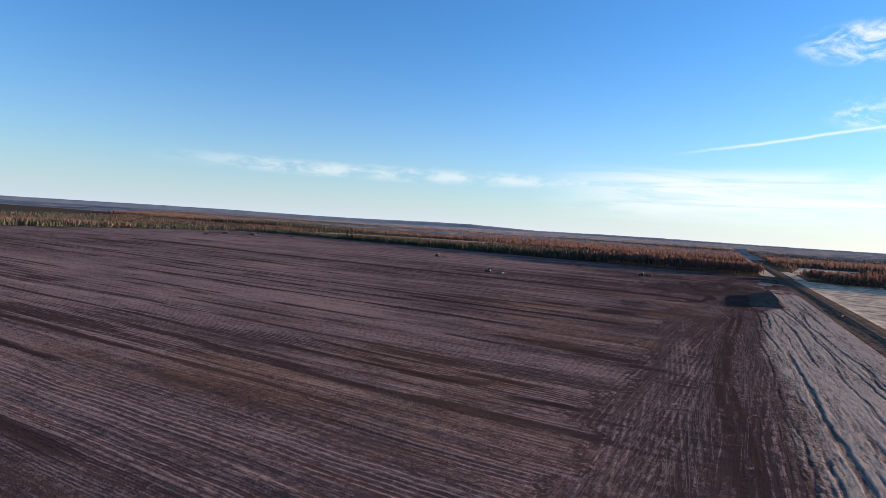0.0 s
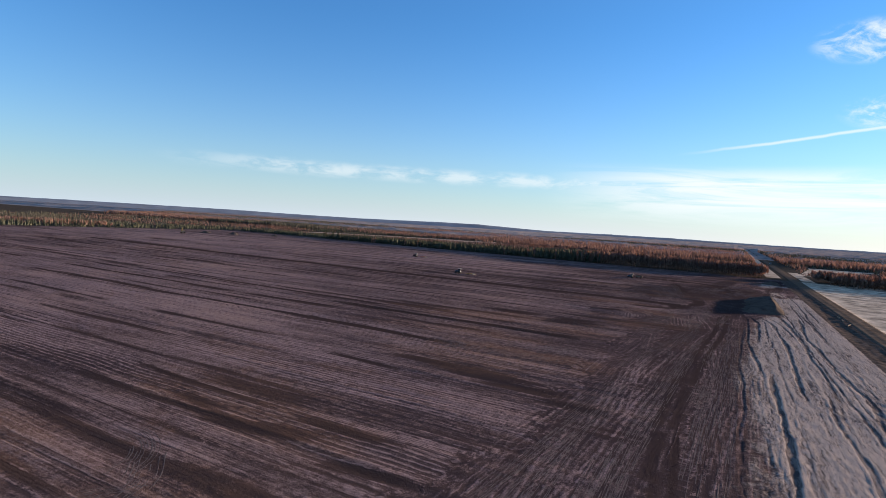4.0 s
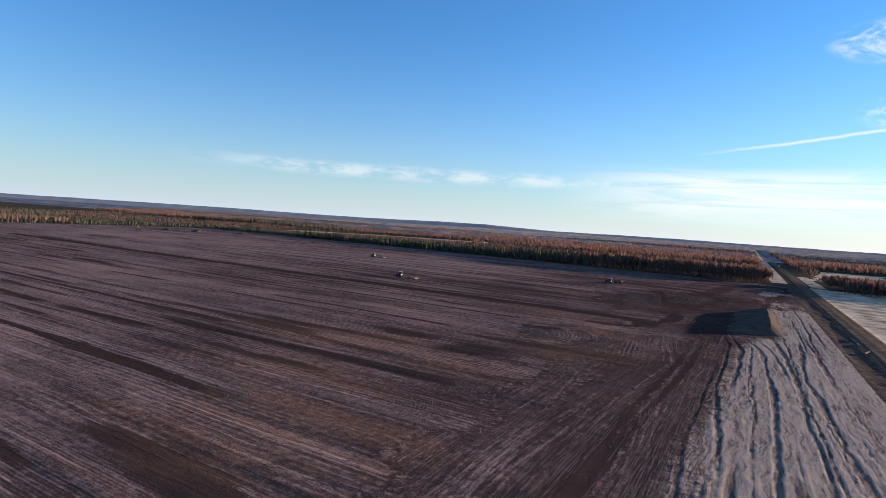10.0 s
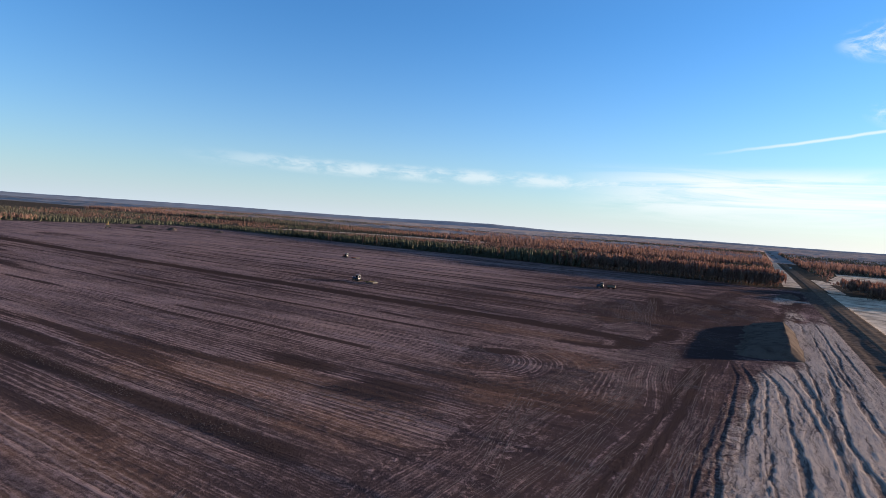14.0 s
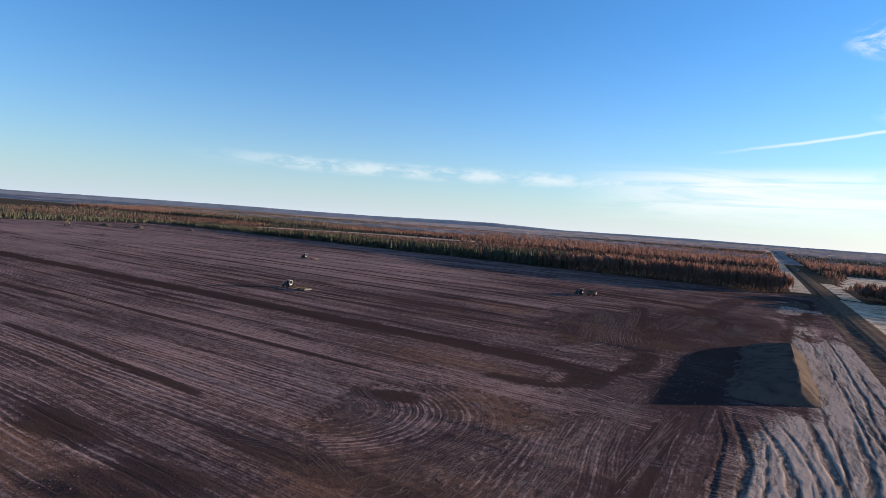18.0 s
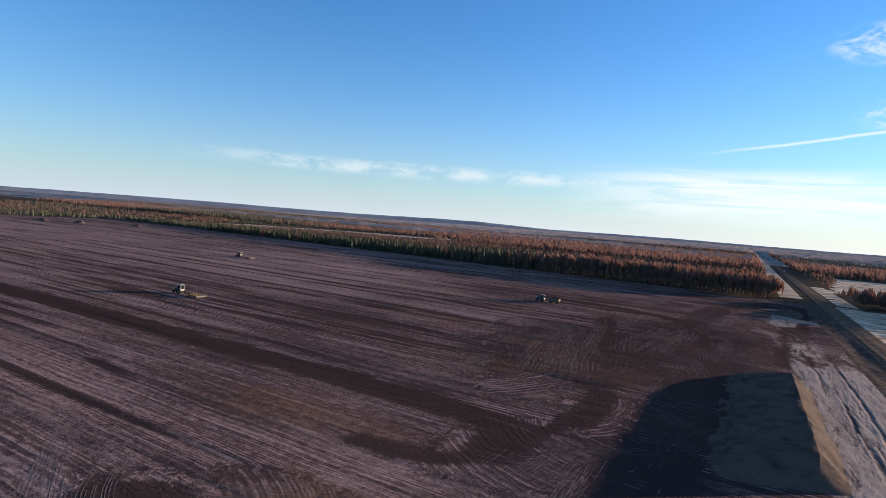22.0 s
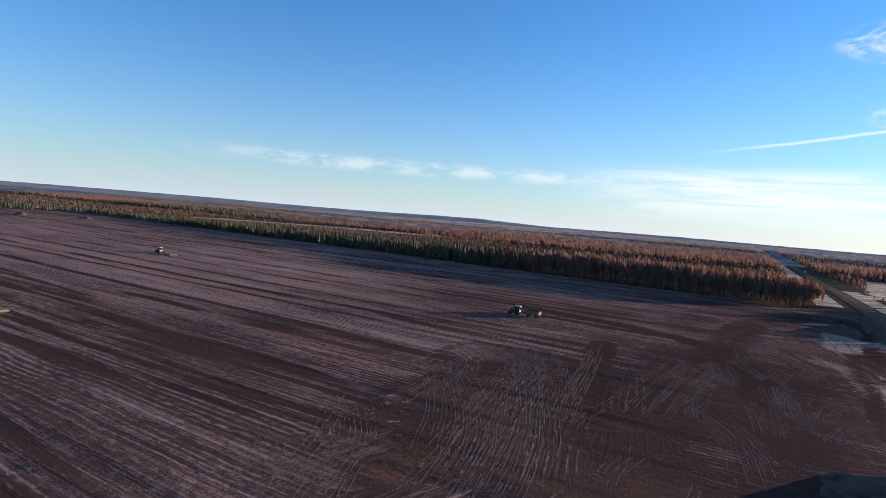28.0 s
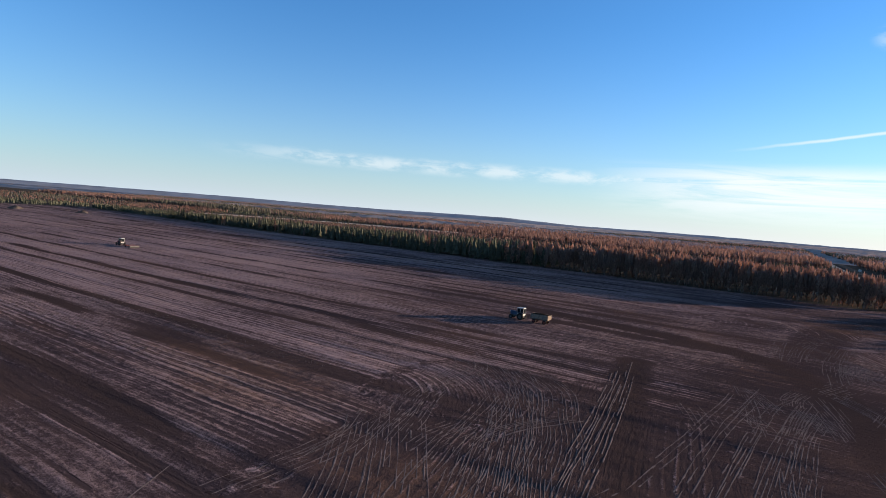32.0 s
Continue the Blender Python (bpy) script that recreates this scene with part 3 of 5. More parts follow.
def rusty(x, y):
    full = np.zeros(np.shape(x))
    rag = 1.1 * (vnoise(x * 0.06, y * 0.16, 62) - 0.5) + 0.5 * (vnoise(x * 0.3, y * 0.5, 63) - 0.5)
    for cx, cy, rx, ry in RUST:
        full = np.maximum(full, sstep(np.hypot((x - cx) / rx, (y - cy) / ry) + rag, 1.15, 0.35))
    return full


def grain(x, y):
    """Coordinates across and along the furrows and wheel lines."""
    across, along = y + SKEW * x, np.array(x, float)
    rag = 0.8 * (vnoise(x * 0.16, y * 0.16, 60) - 0.5)
    which = np.zeros(np.shape(x), int)
    for k, (cx, cy, rx, ry, pivot, lean) in enumerate(PASSES):
        on = np.hypot((x - cx) / rx, (y - cy) / ry) + rag < 1.0
        px, py = x[on], y[on]
        which[on] = k + 1
        if pivot:
            across[on] = np.hypot(px - pivot[0], py - pivot[1]) + 31.0 * k
            along[on] = 14.0 * np.arctan2(py - pivot[1], px - pivot[0])
        else:
            across[on], along[on] = px - lean * py + 31.0 * k, py
    seam = np.zeros(np.shape(x))
    for ax in (0, 1):
        cut = np.diff(which, axis=ax) != 0
        low, high = (cut, np.zeros_like(cut[:1])) if ax == 0 else (cut, np.zeros_like(cut[:, :1]))
        seam = np.maximum(seam, np.maximum(np.concatenate((low, high), ax), np.concatenate((high, low), ax)))
    return across, along, seam


def rut_lines(x, y):
    """Where the lane is rutted, how deep its ruts are and where they have pushed up rims."""
    lane = sstep(x, -7.0, 2.5) * sstep(x, 27.0, 25.0) * sstep(y + 40 * (vnoise(x * 0.1, 3.0, 14) - 0.5), 330.0, 290.0) * (1 - sstep(y, 205.0, 222.0) * sstep(x, 17.0, 13.0))
    on = lane > 0
    dip, rim = np.zeros(np.shape(x)), np.zeros(np.shape(x))
    px, py = x[on], y[on]
    d_all, r_all = np.zeros(len(px)), np.zeros(len(px))
    sway = 2.2 * (vnoise(py * 0.006, 1.0, 6) - 0.5)
    for k, (bx, wdt, dep) in enumerate(RUTS):
        cx = bx - 6.0 * sstep(py, 190.0, 236.0) * sstep(np.float64(bx), 18.0, 12.0) + 2.2 * (vnoise(py * 0.016, k * 0.7, 8) - 0.5) + 1.2 * (vnoise(py * 0.06, k * 2.7, 9) - 0.5) + 0.4 * (vnoise(py * 0.3, k * 2.2, 19) - 0.5) + sway
        d = np.abs(px - cx)
        wdt = wdt * (0.25 + 0.80 * vnoise(py * 0.10, k * 3.3, 13) + 0.4 * vnoise(py * 0.5, k * 5.1, 18))
        fresh = sstep(vnoise(py * 0.018, k * 2.3, 12), 0.25, 0.6)
        d_all = np.maximum(d_all, dep * fresh * sstep(d, wdt * 1.15, wdt * 0.5))
        r_all = np.maximum(r_all, fresh * sstep(np.abs(d - wdt * 1.35), np.minimum(wdt * 0.5, 0.16), 0.0))
    dip[on], rim[on] = d_all, r_all
    return lane, dip, rim


def ground_height(x, y):
    v = y + SKEW * x + 3.0 * (vnoise(x * 0.012, y * 0.012, 3) - 0.5)
    field = sstep(x, -2.0, -12.0) * sstep(y, tree_edge(x) - 2, tree_edge(x) - 14)
    h = field * (0.16 * (vnoise(x * 0.006, v * 0.12, 1) - 0.5) + 0.10 * (vnoise(x * 0.015, v * 0.45, 2) - 0.5) + 0.06 * (vnoise(x * 0.05, v * 1.1, 4) - 0.5))
    h += 0.25 * (vnoise(x * 0.01, y * 0.01, 5) - 0.5)
    lane, dip, rim = rut_lines(x, y)
    h += lane * (-0.34 * dip + 0.055 * rim + 0.05 * (vnoise(x * 1.1, y * 0.5, 10) - 0.5) + 0.03 * (vnoise(x * 2.3, y * 1.6, 15) - 0.5))
    h -= (0.06 + 0.22 * vnoise(x * 0.3, y * 0.12, 16)) * sstep(np.abs(x - 30.0 + 1.5 * (vnoise(0.0 * x, y * 0.06, 17) - 0.5)), 2.6, 0.8) * sstep(y, 470.0, 450.0)          # ditch beside the road
    h += 0.10 * sstep(np.abs(x - 37.0), 5.0, 3.2)                                 # road bank
    return h


def axis(*spans):
    out = [np.arange(a, b, s) for a, b, s in spans]
    return np.concatenate(out + [[spans[-1][1]]])


def pale_strip(x, y):
    """Frosted grass: meadows in the woods and the verge of the road."""
    m1 = (np.abs(y - (780 + 0.65 * (x + 440)) + 14 * np.sin(x * 0.03)) < 30) & (x > -585) & (x < -290)
    m2 = (np.abs(x - 88 - 14 * np.sin(y * 0.01)) < 30) & (y > 560) & (y < 760)
    return m1 | m2 | ((x > 20) & (x < 30) & (y > 484) & (y < 1100)) | ((x > 43.5) & (x < 49) & (y > 470) & (y < 600))


def build_ground():
    gx = axis((-4600, -1600, 300), (-1600, -600, 50), (-600, -260, 8), (-260, -120, 3.5), (-120, -54, 1.5), (-54, -8, 1.0), (-8, 42, 0.26), (42, 120, 4), (120, 600, 20), (600, 4600, 400))
    gy = axis((-4600, -600, 400), (-600, -60, 20), (-70, 320, 0.42), (320, 450, 0.9), (450, 620, 6), (620, 1150, 14), (1150, 1600, 50), (1600, 4600, 300))
    X, Y = np.meshgrid(gx, gy)
    marks = strips(X, Y)
    Z = ground_height(X, Y)
    nx, ny = len(gx), len(gy)
    idx = np.arange(nx * ny).reshape(ny, nx)
    faces = np.stack([idx[:-1, :-1], idx[:-1, 1:], idx[1:, 1:], idx[1:, :-1]], -1).reshape(-1, 4)
    cx, cy = (gx[:-1] + gx[1:]) / 2, (gy[:-1] + gy[1:]) / 2
    CX, CY = np.meshgrid(cx, cy)
    mat = np.zeros(CX.shape, int)
    mat[(CX >= 27) & (CX < 34)] = 2
    mat[(CX >= 34)] = 1
    mat[CY > tree_edge(CX)] = 3
    mat[CX < FIELD_LEFT] = 3
    mat[pale_strip(CX, CY)] = 1
    me = array_mesh("ground", np.stack([X.ravel(), Y.ravel(), Z.ravel()], 1), faces, [MAT_SOIL, MAT_PALE, MAT_DITCH, MAT_FLOOR], mat.ravel(), True)
    for name, val in zip(("worn_shaded", "frosty_lit", "turned", "silt", "hatch", "across", "along", "seam", "rust", "rut", "rim"), marks + grain(X, Y) + (rusty(X, Y),) + tuple(rut_lines(X, Y)[1:])):
        me.attributes.new(name, "FLOAT", "POINT").data.foreach_set("value", val.astype(np.float32).ravel())
    tagged(new("ground", me), "frost-dusted dark brown peat field with furrows and frozen ruts", "ground", kind="structure")


build_ground()


# ---- road ----
def build_road():
    gy = axis((-700, -60, 10), (-60, 520, 1.0), (520, 4000, 20))
    gx = np.array([33.4, 33.9, 34.6, 35.4, 36.2, 37.0, 37.8, 38.6, 39.4, 40.2, 40.7])
    X, Y = np.meshgrid(gx, gy)
    prof = np.array([-0.35, 0.06, 0.12, 0.02, 0.12, 0.15, 0.12, 0.02, 0.12, 0.06, -0.35])
    Z = ground_height(np.full_like(X, 37.0), Y) + prof[None, :] + 0.05 * (vnoise(X * 1.3, Y * 0.3, 30) - 0.5)
    nx, ny = len(gx), len(gy)
    idx = np.arange(nx * ny).reshape(ny, nx)
    faces = np.stack([idx[:-1, :-1], idx[:-1, 1:], idx[1:, 1:], idx[1:, :-1]], -1).reshape(-1, 4)
    me = array_mesh("road", np.stack([X.ravel(), Y.ravel(), Z.ravel()], 1), faces, [MAT_ROAD], None, True)
    tagged(new("road", me), "straight unpaved brown dirt road on a low bank", "road", kind="structure")


build_road()


# ---- peat stockpile ----
def stock_material():
    m, t, b = material("stockpiled_peat")
    x, y, z, v = place(t)
    n1, n2 = noisen(t, v, 0.35, 5.0, 0.65), noisen(t, v, 2.2, 5.0, 0.7)
    geo = t.nodes.new("ShaderNodeNewGeometry")
    sep = t.nodes.new("ShaderNodeSeparateXYZ")
    wire(t, geo.outputs["Normal"], sep.inputs[0])
    flat = step(t, mathn(t, "ADD", sep.outputs[2], mathn(t, "MULTIPLY", mathn(t, "SUBTRACT", n2, 0.5), 0.5)), 0.25, 0.62)
    dust = mathn(t, "MULTIPLY", flat, step(t, n1, 0.25, 0.6))
    wire(t, mixc(t, dust, (0.040, 0.030, 0.026), (0.092, 0.072, 0.062)), b.inputs["Base Color"])
    b.inputs["Roughness"].default_value = 0.95
    bumped(t, b, mathn(t, "ADD", n1, n2), 0.7, 0.15)
    return m


MAT_STOCK = stock_material()


def heap_mesh(name, gx, gy, height, mat):
    """A heap as a sheet over the ground, kept where it rises above it."""
    X, Y = np.meshgrid(gx, gy)
    H = height(X, Y)
    Z = ground_height(X, Y) + H - 0.12
    nx, ny = len(gx), len(gy)
    idx = np.arange(nx * ny).reshape(ny, nx)
    faces = np.stack([idx[:-1, :-1], idx[:-1, 1:], idx[1:, 1:], idx[1:, :-1]], -1).reshape(-1, 4)
    keep = (H.ravel()[faces] > 0.05).any(1)
    return new(name, array_mesh(name, np.stack([X.ravel(), Y.ravel(), Z.ravel()], 1), faces[keep], [mat], None, True))


def stockpile_height(x, y):
    """A long flat-topped heap: steep sunny flank, shaded back and a dug face on its field side."""
    wav = 0.7 * (vnoise(y * 0.12, 2.0, 40) - 0.5)
    crest = 12.3 + wav
    near = np.clip((y - 224.0 - 0.30 * (x - 8.0) + 1.0 * (vnoise(x * 0.3, 4.0, 46) - 0.5)) / 4.6, 0, 1) ** 0.8
    far = np.clip((277.5 - 0.1 * (x - 8.0) + 1.2 * (vnoise(x * 0.4, 8.0, 47) - 0.5) - y) / 3.2, 0, 1) ** 0.7
    right = np.clip((crest + 3.3 - x) / 3.3, 0, 1)
    left = 1 - 0.60 * np.clip((crest - x) / 8.8, 0, 1.1)
    top = 3.05 * np.where(x > crest, right ** 0.95, left)
    face = 3.4 + 1.3 * (vnoise(y * 0.16, 5.0, 41) - 0.5) + 0.8 * (vnoise(y * 0.6, 9.0, 42) - 0.5)
    cut = sstep(x, face - 0.4, face + 0.4)
    h = top * cut * near * far + 0.5 * sstep(x, face - 3.0, face) * (1 - cut) * near * far * vnoise(x * 0.9, y * 0.5, 43)
    rough = 0.10 * (vnoise(x * 0.35, y * 0.35, 44) - 0.5) + 0.10 * (vnoise(x * 1.1, y * 1.1, 45) - 0.5) + 0.10 * (vnoise(x * 2.6, y * 2.6, 48) - 0.5)
    return h + rough * sstep(h, 0.1, 1.0)


def split_pile():
    """The stockpile: sunny flank, frosted back and dug face as parts of one heap."""
    whole = heap_mesh("stockpile_sheet", np.arange(-1.5, 22.5, 0.35), np.arange(215.0, 285.0, 0.40), stockpile_height, MAT_STOCK)
    me = whole.data
    co = np.zeros(len(me.vertices) * 3, np.float32)
    me.vertices.foreach_get("co", co)
    quads = np.zeros(len(me.loops), np.int32)
    me.loops.foreach_get("vertex_index", quads)
    co, quads = co.reshape(-1, 3), quads.reshape(-1, 4)
    bpy.data.objects.remove(whole)
    heap = new("peat_stockpile")
    heap.location = (8.0, 255.0, 0.0)
    mid_x, mid_y = co[quads, 0].mean(1), co[quads, 1].mean(1)
    top = 12.3 + 0.7 * (vnoise(mid_y * 0.12, 2.0, 40) - 0.5)
    for name, low, high in (("dug_face", -99.0, 6.0), ("frosted_back", 6.0, 0.0), ("sunny_flank", 0.0, 99.0)):
        lo, hi = (top if low == 0.0 else low), (top if high == 0.0 else high)
        pick = quads[(mid_x >= lo) & (mid_x < hi)]
        used, back = np.unique(pick, return_inverse=True)
        ob = new(name, array_mesh(name, co[used] - np.array((8.0, 255.0, 0.0)), back.reshape(-1, 4), [MAT_STOCK], None, True))
        ob.parent = heap
    return heap


pile = split_pile()
tagged(pile, "long dark peat stockpile dusted with frost, one side dug away", "stockpile")


def mound_height(cx, cy, rx, ry, top, seed):
    def height(x, y):
        d = np.hypot((x - cx) / rx, (y - cy) / ry) + 0.35 * (vnoise(x * 0.4, y * 0.4, seed) - 0.5)
        return top * np.clip(1 - d, 0, 1) ** 0.85 + 0.2 * (vnoise(x * 1.2, y * 1.2, seed + 1) - 0.5) * sstep(d, 0.9, 0.5)
    return height


for cx, cy, rx, ry, top, seed in ((19.5, 404, 5.0, 12.0, 2.2, 130), (-484, 428, 6, 5, 3.0, 132), (-509, 412, 7, 5, 2.6, 134), (-455, 458, 5, 5, 2.4, 136)):
    ob = heap_mesh("peat_heap", np.arange(cx - rx * 1.4, cx + rx * 1.4, 0.5), np.arange(cy - ry * 1.4, cy + ry * 1.4, 0.5), mound_height(cx, cy, rx, ry, top, seed), MAT_STOCK)
    tagged(ob, "small loose heap of dug peat on the field", "heap", "peat heaps")


# ---- woods ----
def bark_material():
    m, t, b = material("bark")
    x, y, z, v = place(t)
    n = noisen(t, v, 3.0, 3.0)
    wire(t, ramp(t, n, ((0.35, (0.06, 0.045, 0.035)), (0.65, (0.20, 0.16, 0.13)))), b.inputs["Base Color"])
    b.inputs["Roughness"].default_value = 0.9
    return m


def crown_material(name, lo, hi, through_light=0.5):
    m, t, b = material(name)
    geo = t.nodes.new("ShaderNodeNewGeometry")
    x, y, z, v = place(t)
    n = noisen(t, v, 0.5, 3.0)
    r = geo.outputs["Random Per Island"]
    wire(t, ramp(t, mathn(t, "ADD", mathn(t, "MULTIPLY", r, 0.75), mathn(t, "MULTIPLY", n, 0.3)), ((0.15, lo), (0.9, hi))), b.inputs["Base Color"])
    b.inputs["Roughness"].default_value = 0.85
    # thin twigs and needles let light through
    thin = t.nodes.new("ShaderNodeBsdfTranslucent")
    wire(t, b.inputs["Base Color"].links[0].from_socket, thin.inputs[0])
    mix = t.nodes.new("ShaderNodeMixShader")
    mix.inputs[0].default_value = through_light
    wire(t, b.outputs[0], mix.inputs[1])
    wire(t, thin.outputs[0], mix.inputs[2])
    wire(t, mix.outputs[0], t.nodes["Material Output"].inputs[0])
    return m


MAT_BARK = bark_material()
MAT_SPRUCE = crown_material("spruce_needles", (0.060, 0.064, 0.045), (0.104, 0.101, 0.070), 0.3)
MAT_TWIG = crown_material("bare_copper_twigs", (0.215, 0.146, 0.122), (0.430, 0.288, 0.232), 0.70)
# greyer, lower-contrast twigs and needles for rear woods, painting haze into the colour
MAT_HAZED_TWIG = crown_material("haze_greyed_twigs", (0.24, 0.178, 0.160), (0.40, 0.290, 0.255), 0.85)
MAT_HAZED_SPRUCE = crown_material("haze_paled_needles", (0.10, 0.098, 0.080), (0.19, 0.172, 0.135), 0.6)
MAT_PINE = crown_material("young_pine_needles", (0.066, 0.066, 0.044), (0.130, 0.120, 0.078), 0.35)
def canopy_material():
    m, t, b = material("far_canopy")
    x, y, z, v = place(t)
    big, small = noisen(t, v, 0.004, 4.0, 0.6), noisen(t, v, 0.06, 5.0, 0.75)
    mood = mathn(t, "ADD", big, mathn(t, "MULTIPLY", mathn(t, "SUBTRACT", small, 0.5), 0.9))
    # greys and pale browns put the haze of distance into the canopy's colour
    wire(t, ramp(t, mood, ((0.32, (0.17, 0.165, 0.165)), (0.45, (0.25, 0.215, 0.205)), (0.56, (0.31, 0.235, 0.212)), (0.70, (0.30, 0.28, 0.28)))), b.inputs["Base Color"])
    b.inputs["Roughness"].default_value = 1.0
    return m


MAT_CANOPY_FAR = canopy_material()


def clump_base(k, rng):
    """One small rough tuft: a jittered octahedron, as vertices and faces."""
    v = np.array([(1, 0, 0), (0, 1, 0), (-1, 0, 0), (0, -1, 0), (0, 0, 1.0), (0, 0, -1.0)], float)
    f = np.array([(0, 1, 4), (1, 2, 4), (2, 3, 4), (3, 0, 4), (1, 0, 5), (2, 1, 5), (3, 2, 5), (0, 3, 5)])
    return v * (1 + 0.35 * (rng.rand(6, 1) - 0.5)), f


def spruce_base(rng):
    """Tapered spire of four ragged tiers; unit height."""
    V, F = [], []
    for j, (z0, z1, r) in enumerate(((0.06, 0.48, 0.17), (0.28, 0.68, 0.135), (0.5, 0.86, 0.095), (0.70, 1.0, 0.055))):
        base = len(V)
        for k in range(6):
            a = k * math.pi / 3 + j * 0.6
            q = r * (0.75 + 0.5 * rng.rand())
            V.append((q * math.cos(a), q * math.sin(a), z0 + 0.06 * rng.rand()))
        V.append((0, 0, z1))
        F += [(base + k, base + (k + 1) % 6, base + 6) for k in range(6)]
    return np.array(V), np.array(F)


def twig_base(rng):
    """Bare upright broadleaf: five slim tufts fanned about a stem; unit height."""
    V, F = [], []
    for j in range(5):
        v, f = clump_base(j, rng)
        a, d = j * 1.9 + rng.rand(), (0.0 if j == 0 else 0.075)
        s = np.array((0.055, 0.055, 0.20 + 0.10 * rng.rand()))
        c = np.array((d * math.cos(a), d * math.sin(a), (0.76 if j == 0 else 0.42 + 0.28 * rng.rand())))
        F.append(f + 6 * j)
        V.append(v * s + c)
    return np.concatenate(V), np.concatenate(F)


def scatter(name, base, xyzs, rng, mat, label, category):
    """Many copies of one small tree shape in one mesh; xyzs rows: x, y, z, height, girth."""
    bv, bf = base
    n = len(xyzs)
    a = rng.rand(n) * 6.283
    ca, sa = np.cos(a)[:, None], np.sin(a)[:, None]
    h, g = xyzs[:, 3:4], xyzs[:, 4:5] * xyzs[:, 3:4]
    jit = 1 + 0.25 * (rng.rand(n, len(bv)) - 0.5)
    vx = (bv[None, :, 0] * ca - bv[None, :, 1] * sa) * g * jit + xyzs[:, 0:1]
    vy = (bv[None, :, 0] * sa + bv[None, :, 1] * ca) * g * jit + xyzs[:, 1:2]
    vz = bv[None, :, 2] * h + xyzs[:, 2:3]
    verts = np.stack([vx, vy, vz], -1).reshape(-1, 3)
    faces = (bf[None] + (np.arange(n) * len(bv))[:, None, None]).reshape(-1, 3)
    ob = new(name, array_mesh(name, verts, faces, [mat]))
    return tagged(ob, label, category, kind="stuff")


def clearing(x, y):
    """True where the woods are open: the road's strip, pale meadows and narrow rides."""
    ride = (np.abs(y - 640 - 0.12 * x - 10 * np.sin(x * 0.02)) < 7) | (np.abs(y - 1010 + 0.05 * x) < 9) | (np.abs(x + 250 + 0.1 * y) < 4)
    return pale_strip(x, y) | ((x > 20) & (x < 50)) | ride


def before_meadow(x, y):
    """1 on the low scrub just this side of the long pale meadow."""
    gap = 780 + 0.65 * (x + 440) - 30 - y
    return sstep(gap, 150, 60) * sstep(gap, -20, 0) * sstep(x, -640, -560) * sstep(x, -250, -330)


def wood_height(x, y, depth):
    """A tall belt along the field, lower regrowth behind it."""
    belt = sstep(depth, 65 + 40 * vnoise(x * 0.012, y * 0.0, 53), 35)
    near_road = sstep(x, -190.0, -70.0) * sstep(x, 60.0, 30.0)
    tall = 2.6 + 3.0 * vnoise(x * 0.008, y * 0.008, 52) + belt * (3.6 + 2.0 * near_road - 2.2 * sstep(x, -330.0, -480.0))
    return tall * (1 - 0.45 * before_meadow(x, y))


def wood_kind(x, y, depth):
    """Above 0.56 spruce, above 0.46 also young pine, else bare birch."""
    g = vnoise(x * 0.006, y * 0.014, 50) + 0.30 * (vnoise(x * 0.03, y * 0.03, 51) - 0.5)
    green_edge = sstep(depth, 130, 40) * sstep(x, -70, -150) * (0.55 + 0.45 * vnoise(x * 0.015, y * 0.0, 56)) * (1 - 0.45 * sstep(x, -380, -480))
    return g + 0.50 * green_edge - 0.5 * sstep(x, -120, -60) * sstep(depth, 160, 60) - 0.06 * sstep(depth, 120, 260)


